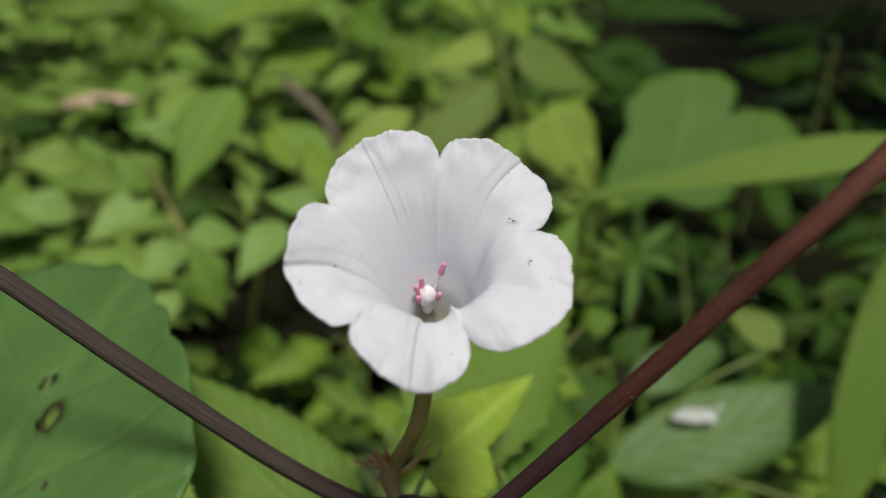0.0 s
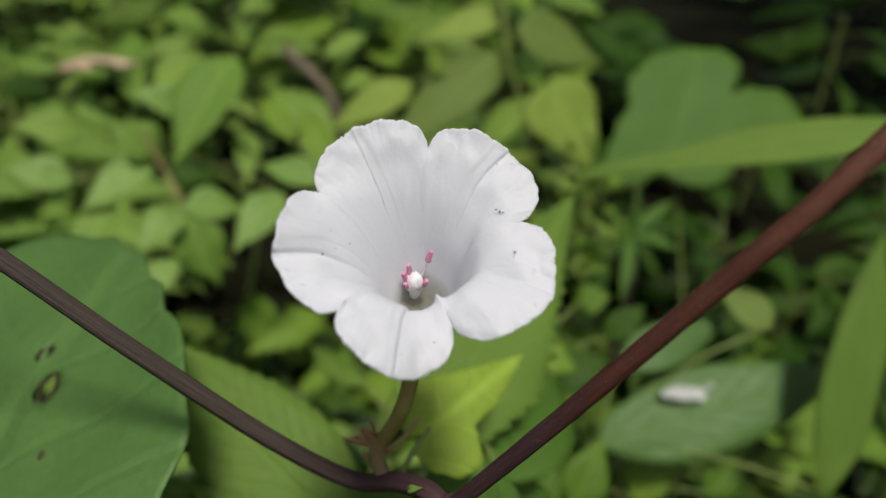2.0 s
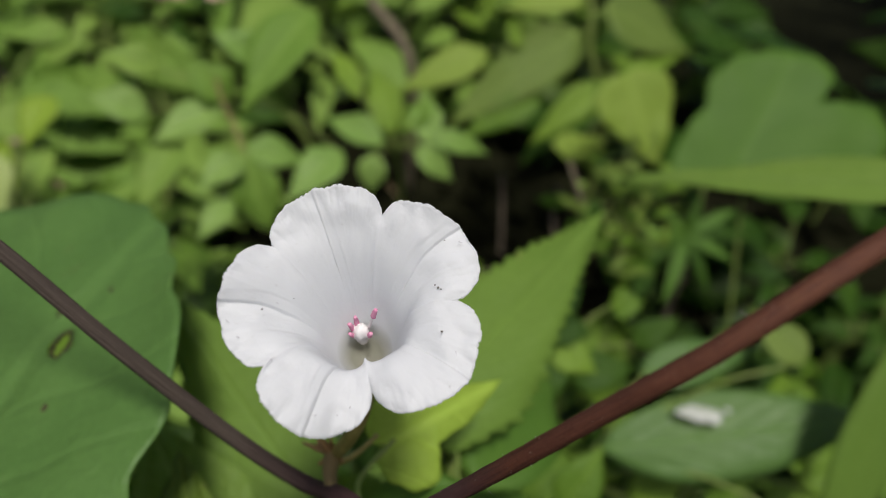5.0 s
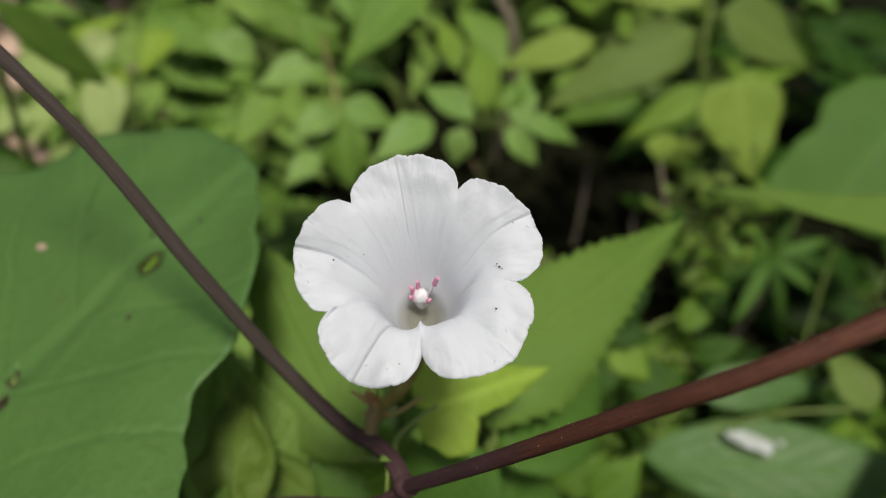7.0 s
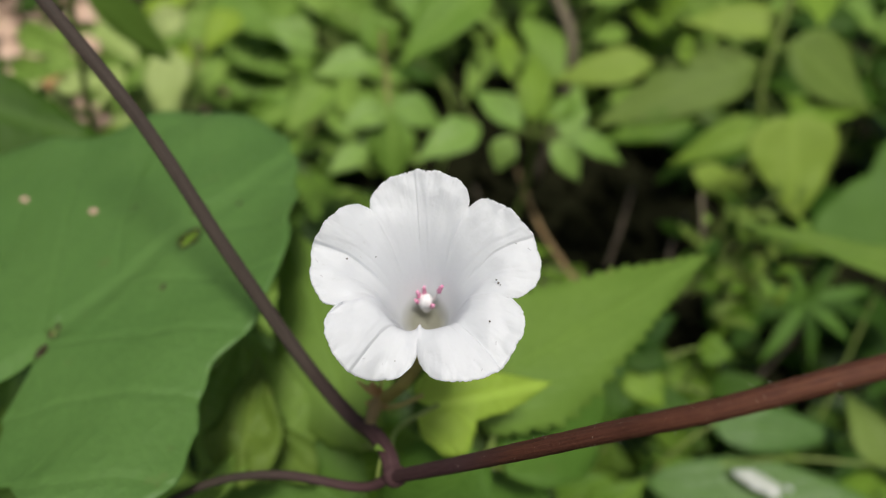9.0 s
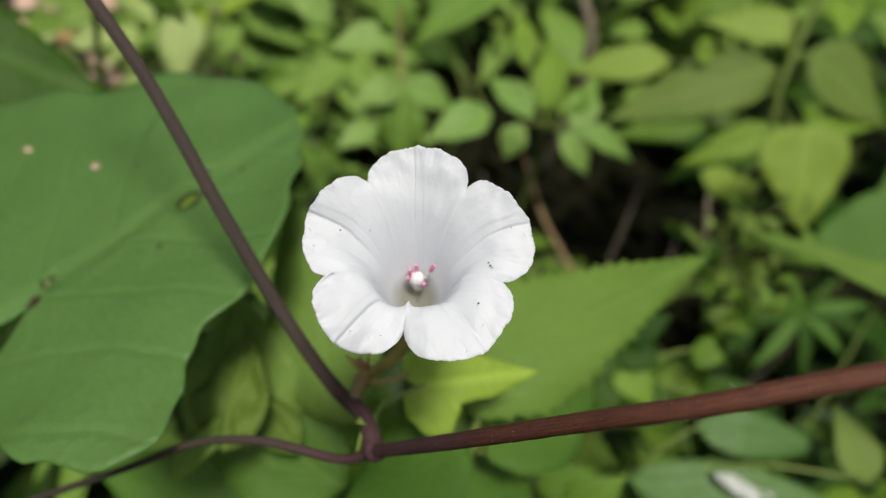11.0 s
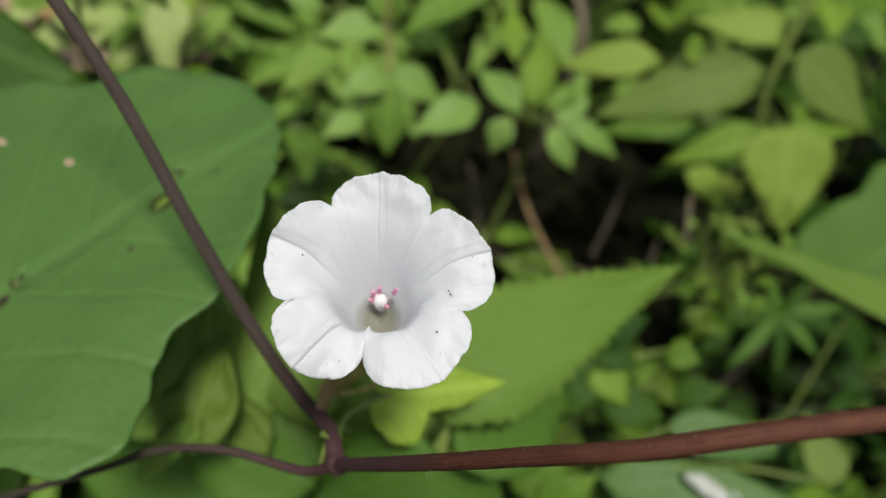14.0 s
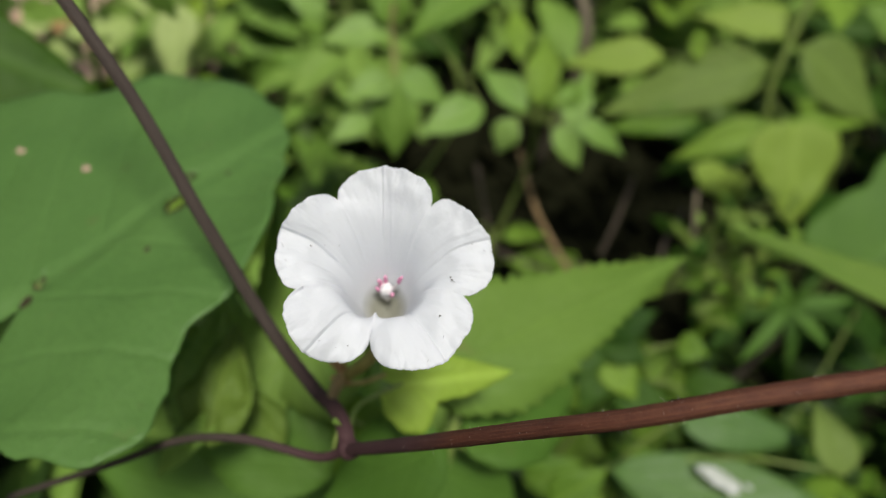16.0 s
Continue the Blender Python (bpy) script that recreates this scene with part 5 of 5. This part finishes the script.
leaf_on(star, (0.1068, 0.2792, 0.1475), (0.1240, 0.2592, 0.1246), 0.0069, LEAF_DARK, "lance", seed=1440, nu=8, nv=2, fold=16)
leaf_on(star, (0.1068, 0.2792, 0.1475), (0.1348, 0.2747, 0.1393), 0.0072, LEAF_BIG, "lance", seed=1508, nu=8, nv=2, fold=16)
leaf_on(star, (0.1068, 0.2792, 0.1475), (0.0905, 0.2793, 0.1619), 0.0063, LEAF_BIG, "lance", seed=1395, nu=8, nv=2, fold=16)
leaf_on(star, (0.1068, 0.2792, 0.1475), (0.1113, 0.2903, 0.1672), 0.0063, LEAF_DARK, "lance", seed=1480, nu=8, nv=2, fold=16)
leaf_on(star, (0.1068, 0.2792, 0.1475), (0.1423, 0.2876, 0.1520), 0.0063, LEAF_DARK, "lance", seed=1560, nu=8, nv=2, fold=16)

twig = thing("dead_twig", (0.0043, 0.2829, 0.0864), "bare light brown twig leaning in the shade", "twig")
part("stick", tube([(0.0195, 0.2969, 0.0650), (-0.0020, 0.2929, 0.0848), (-0.0383, 0.3084, 0.1013), (-0.0739, 0.3541, 0.1058)], 0.0016, 0.0011, 8, 6, 0.2), STEM_BROWN, twig)
twig = thing("dead_twig", (0.0427, 0.2272, 0.1864), "short brown twig among the weeds", "twig")
part("stick", tube([(0.0349, 0.2471, 0.1959), (0.0427, 0.2272, 0.1864)], 0.0010, 0.0007, 8, 6, 0.2), OLD_STALK, twig)
stalk = thing("woody_stalk", (-0.0933, 0.5330, -0.0100), "grey-brown woody stalk rising behind the weeds", "stalk")
part("stick", tube([(-0.0933, 0.5330, -0.0100), (-0.0894, 0.4959, 0.1381), (-0.1356, 0.5309, 0.1821)], 0.0055, 0.0042, 10, 6, 0.15), OLD_STALK, stalk)
twig = thing("dead_twig", (0.0100, 0.3492, 0.0674), "thin bare brown twig lying in the shaded hollow", "twig", "twigs in the hollow")
part("stick", tube([(0.0003, 0.4398, 0.0839), (0.0061, 0.4027, 0.0690), (0.0100, 0.3492, 0.0674)], 0.0014, 0.00098, 7, 6, 0.25), WOOD, twig)
twig = thing("dead_twig", (0.0465, 0.3480, 0.0843), "thin bare brown twig lying in the shaded hollow", "twig", "twigs in the hollow")
part("stick", tube([(0.0438, 0.4007, 0.1006), (0.0429, 0.3772, 0.0886), (0.0465, 0.3480, 0.0843)], 0.0016, 0.00112, 7, 6, 0.25), WOOD, twig)
twig = thing("dead_twig", (0.0392, 0.3585, 0.0674), "thin bare brown twig lying in the shaded hollow", "twig", "twigs in the hollow")
part("stick", tube([(-0.0269, 0.3048, 0.0764), (0.0092, 0.3250, 0.0708), (0.0392, 0.3585, 0.0674)], 0.001, 0.0007, 7, 6, 0.25), WOOD, twig)
twig = thing("dead_twig", (0.0047, 0.3034, 0.0787), "thin bare brown twig lying in the shaded hollow", "twig", "twigs in the hollow")
part("stick", tube([(-0.0576, 0.2977, 0.0635), (-0.0222, 0.2994, 0.0680), (0.0047, 0.3034, 0.0787)], 0.0012, 0.00084, 7, 6, 0.25), WOOD, twig)
twig = thing("dead_twig", (-0.0574, 0.3149, 0.0518), "thin bare brown twig lying in the shaded hollow", "twig", "twigs in the hollow")
part("stick", tube([(-0.1162, 0.4086, 0.0426), (-0.0840, 0.3568, 0.0482), (-0.0574, 0.3149, 0.0518)], 0.0014, 0.00098, 7, 6, 0.25), WOOD, twig)
twig = thing("dead_twig", (0.0350, 0.2613, 0.1130), "thin bare brown twig lying in the shaded hollow", "twig", "twigs in the hollow")
part("stick", tube([(0.0592, 0.3401, 0.1021), (0.0476, 0.2885, 0.1088), (0.0350, 0.2613, 0.1130)], 0.0012, 0.00084, 7, 6, 0.25), WOOD, twig)



# ---- weeds all round ----
def bushy_weed(at, height, leaves, size, material, seed, label):
    rng = random.Random(seed)
    at = Vector(at)
    lean = Vector((rng.uniform(-0.2, 0.2), rng.uniform(-0.2, 0.2), 0)) * height
    stem = [at, at + Vector((0, 0, height * 0.5)) + lean * 0.3, at + Vector((0, 0, height)) + lean]
    plant = plant_of(stem, 0.0024, 0.0010, "bushy_weed", label)
    shape = ("ovate", "elliptic", "lance", "elliptic")[seed % 4]
    wide = {"ovate": 0.50, "lance": 0.34, "elliptic": 0.43}[shape]
    for k in range(leaves):
        q = 0.25 + 0.75 * (k + 0.5) / leaves
        p = plant[1][min(len(plant[1]) - 1, int(q * len(plant[1])))]
        a = k * 2.4 + rng.uniform(-0.5, 0.5)
        out = Vector((math.cos(a), math.sin(a), rng.uniform(-0.1, 0.45)))
        b = p + out * size * rng.uniform(0.2, 0.5)
        long = size * rng.choice((0.6, 0.8, 1.0, 1.3, 1.7)) * rng.uniform(0.85, 1.15)
        t = b + Vector((out.x, out.y, out.z - 0.35)).normalized() * long
        leaf_on(plant, b, t, long * wide * rng.uniform(0.85, 1.2), material, shape, turn=rng.uniform(-40, 40), fold=rng.uniform(5, 28), curl=rng.uniform(0.03, 0.28), wave=rng.uniform(0.02, 0.07), seed=k, nu=14, nv=2, teeth=seed % 2, bite=0.16)


def in_gap(x, y):
    """The bare hollow behind the bloom, and the way to see into it."""
    return ((x + 0.05) / 0.21) ** 2 + ((y - 0.47) / 0.17) ** 2 < 1


rng = random.Random(11)
ZONES = (  # plants, x from, x to, y from, y to, height from, height to, leaf length
    (14, -0.22, 0.24, 0.06, 0.20, 0.06, 0.13, 0.036),
    (16, -0.35, 0.40, 0.20, 0.36, 0.05, 0.11, 0.042),
    (22, -0.62, -0.14, 0.34, 0.62, 0.10, 0.23, 0.062),
    (9, 0.14, 0.50, 0.36, 0.66, 0.06, 0.15, 0.048),
    (30, -0.85, 0.75, 0.64, 0.95, 0.16, 0.30, 0.085),
    (20, -1.25, 1.20, 0.95, 1.40, 0.20, 0.36, 0.095),
    (18, -2.0, 2.0, 1.5, 2.6, 0.25, 0.50, 0.08),
)
seed = 0
for n, x0, x1, y0, y1, h0, h1, size in ZONES:
    for k in range(n):
        x, y = x0 + (x1 - x0) * (k + rng.random()) / n, rng.uniform(y0, y1)
        if (x > 0.22 and y > 0.45 and k % 4) or in_gap(x, y) or (x < -0.38 and y < 0.6 and k % 3):
            continue
        seed += 1
        # Shade at the right is put into the leaf colour, here and just below.
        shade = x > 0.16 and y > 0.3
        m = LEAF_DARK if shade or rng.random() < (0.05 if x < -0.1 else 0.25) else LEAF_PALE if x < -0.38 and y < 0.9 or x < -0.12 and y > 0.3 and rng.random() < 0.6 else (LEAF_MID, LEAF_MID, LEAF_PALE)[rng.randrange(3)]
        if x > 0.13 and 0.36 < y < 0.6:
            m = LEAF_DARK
        words = {LEAF_DARK: "bushy weed with oval leaves, shade put into their dark green", LEAF_MID: "bushy green weed with pointed oval leaves", LEAF_PALE: "bushy pale yellow-green weed with pointed oval leaves"}[m]
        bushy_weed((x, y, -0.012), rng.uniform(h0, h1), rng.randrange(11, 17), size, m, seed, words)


def ground_cover(n):
    """Low seedlings and creeping leaves over the soil: one mesh."""
    rng = random.Random(23)
    verts, faces, uvs = [], [], []
    while n:
        y = 0.05 + 3.2 * rng.random() ** 2
        x = rng.uniform(-1, 1) * (0.35 + 0.9 * y)
        if (x > 0.25 and y > 0.45) or in_gap(x, y) or (x < -0.35 and y < 0.7 and rng.random() < 0.6) or (x > 0.20 and y > 0.45 and rng.random() < 0.97):
            continue
        n -= 1
        size = rng.uniform(0.022, 0.050) * (1 + 0.35 * y)
        a = rng.uniform(0, 6.28)
        b = Vector((x, y, rng.uniform(0.0, 0.045 + 0.05 * y)))
        t = b + Vector((math.cos(a), math.sin(a), rng.uniform(-0.2, 0.5))).normalized() * size
        v, f, u = blade(b, t, size * rng.uniform(0.32, 0.62), ("ovate", "elliptic", "lance")[n % 3], rng.uniform(-30, 30), 14, 0.18, nu=5, nv=1, seed=n)
        o = len(verts)
        verts += v
        faces += [tuple(i + o for i in q) for q in f]
        uvs += u
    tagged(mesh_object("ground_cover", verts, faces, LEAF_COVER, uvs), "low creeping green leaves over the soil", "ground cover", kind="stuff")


ground_cover(3200)


def leaf_litter(n):
    """Dry fallen leaves and bits on the open soil to the side: one mesh."""
    rng = random.Random(31)
    verts, faces, uvs = [], [], []
    for k in range(n):
        if k % 3:
            x, y = rng.uniform(-1.1, -0.35), rng.uniform(0.25, 0.8)
        else:
            x, y = rng.uniform(-0.9, -0.30), rng.uniform(0.25, 0.6)
        size = rng.uniform(0.015, 0.05)
        a = rng.uniform(0, 6.28)
        b = Vector((x, y, rng.uniform(0.0, 0.02)))
        t = b + Vector((math.cos(a), math.sin(a), rng.uniform(-0.15, 0.25))) * size
        v, f, u = blade(b, t, size * rng.uniform(0.25, 0.6), "ovate", rng.uniform(-40, 40), 20, 0.3, nu=5, nv=1, seed=k)
        o = len(verts)
        verts += v
        faces += [tuple(i + o for i in q) for q in f]
        uvs += u
    tagged(mesh_object("leaf_litter", verts, faces, LITTER, uvs), "pinkish-brown dry leaf litter on the soil", "leaf litter", kind="stuff")


leaf_litter(1100)


def shade_shrub(at, seed):
    """An added shrub; its spreading crown, out of view, shades the ground under it."""
    rng = random.Random(seed)
    at = Vector(at)
    crown = at + Vector((0.0, -0.25, 0.72))
    plant = plant_of([at, at + Vector((0.02, -0.02, 0.35)), crown], 0.009, 0.005, "shrub", "added dark green shrub whose unseen crown casts shade", "shrub", WOOD)
    root = plant[0]
    for k in range(9):
        a = k * 0.70 + rng.uniform(-0.2, 0.2)
        far = rng.uniform(0.30, 0.52)
        end = crown + Vector((math.cos(a) * far, math.sin(a) * far, rng.uniform(-0.02, 0.12)))
        limb = [crown - Vector((0, 0, 0.08)), crown.lerp(end, 0.5) + Vector((0, 0, 0.05)), end]
        part("limb", tube(limb, 0.004, 0.0018, 7, 6, 0.1), WOOD, root)
        line = smooth_line(limb, 12)
        for j in range(26):
            p = line[rng.randrange(3, len(line))]
            d = Vector((rng.uniform(-1, 1), rng.uniform(-1, 1), rng.uniform(-0.25, 0.35))).normalized()
            b = p + d * rng.uniform(0.01, 0.05)
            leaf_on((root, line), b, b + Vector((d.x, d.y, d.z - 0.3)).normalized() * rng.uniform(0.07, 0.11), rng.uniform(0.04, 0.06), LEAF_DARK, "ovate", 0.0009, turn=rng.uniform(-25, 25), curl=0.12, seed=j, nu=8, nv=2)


# Added only to darken the ground at the far right.
shade_shrub((0.86, 1.00, -0.012), 77)
shade_shrub((1.45, 1.55, -0.012), 78)
shade_shrub((1.05, 1.70, -0.012), 79)


def clods(n):
    """Crumbs of soil and bits of bark in the hollow: one mesh."""
    rng = random.Random(41)
    verts, faces = [], []
    for k in range(n):
        x, y = rng.uniform(-0.22, 0.22), rng.uniform(0.30, 0.72)
        r = rng.uniform(0.002, 0.011)
        v, f, _ = pebble((x, y, rng.uniform(-0.004, 0.014)), r, (1, rng.uniform(0.5, 1), rng.uniform(0.4, 0.9)), k, 0.7, 7, 5)
        o = len(verts)
        verts += v
        faces += [tuple(i + o for i in q) for q in f]
    tagged(mesh_object("soil_crumbs", verts, faces, SOIL), "crumbs of soil and bark, shade put into their colour", "soil", kind="stuff")


clods(420)


def far_weeds(n):
    """Weeds on all the other sides, out to some metres: one mesh."""
    rng = random.Random(57)
    verts, faces, uvs = [], [], []
    while n:
        far, a = 0.2 + 5.8 * rng.random() ** 1.4, rng.uniform(0, 6.283)
        x, y = far * math.cos(a), far * math.sin(a)
        if y > 0.15 and abs(x) < 0.45 + 1.0 * y:
            continue
        n -= 1
        high = rng.uniform(0.01, 0.05 + 0.05 * min(far, 3))
        for k in range(5):
            b = Vector((x + rng.uniform(-0.06, 0.06), y + rng.uniform(-0.06, 0.06), high * rng.random()))
            w = rng.uniform(0, 6.283)
            size = rng.uniform(0.04, 0.09)
            t = b + Vector((math.cos(w), math.sin(w), rng.uniform(-0.1, 0.5))) * size
            v, f, u = blade(b, t, size * 0.5, "ovate", rng.uniform(-30, 30), 14, 0.18, nu=4, nv=1, seed=k)
            o = len(verts)
            verts += v
            faces += [tuple(i + o for i in q) for q in f]
            uvs += u
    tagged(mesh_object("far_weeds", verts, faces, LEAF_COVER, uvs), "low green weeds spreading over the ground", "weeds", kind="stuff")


far_weeds(4200)
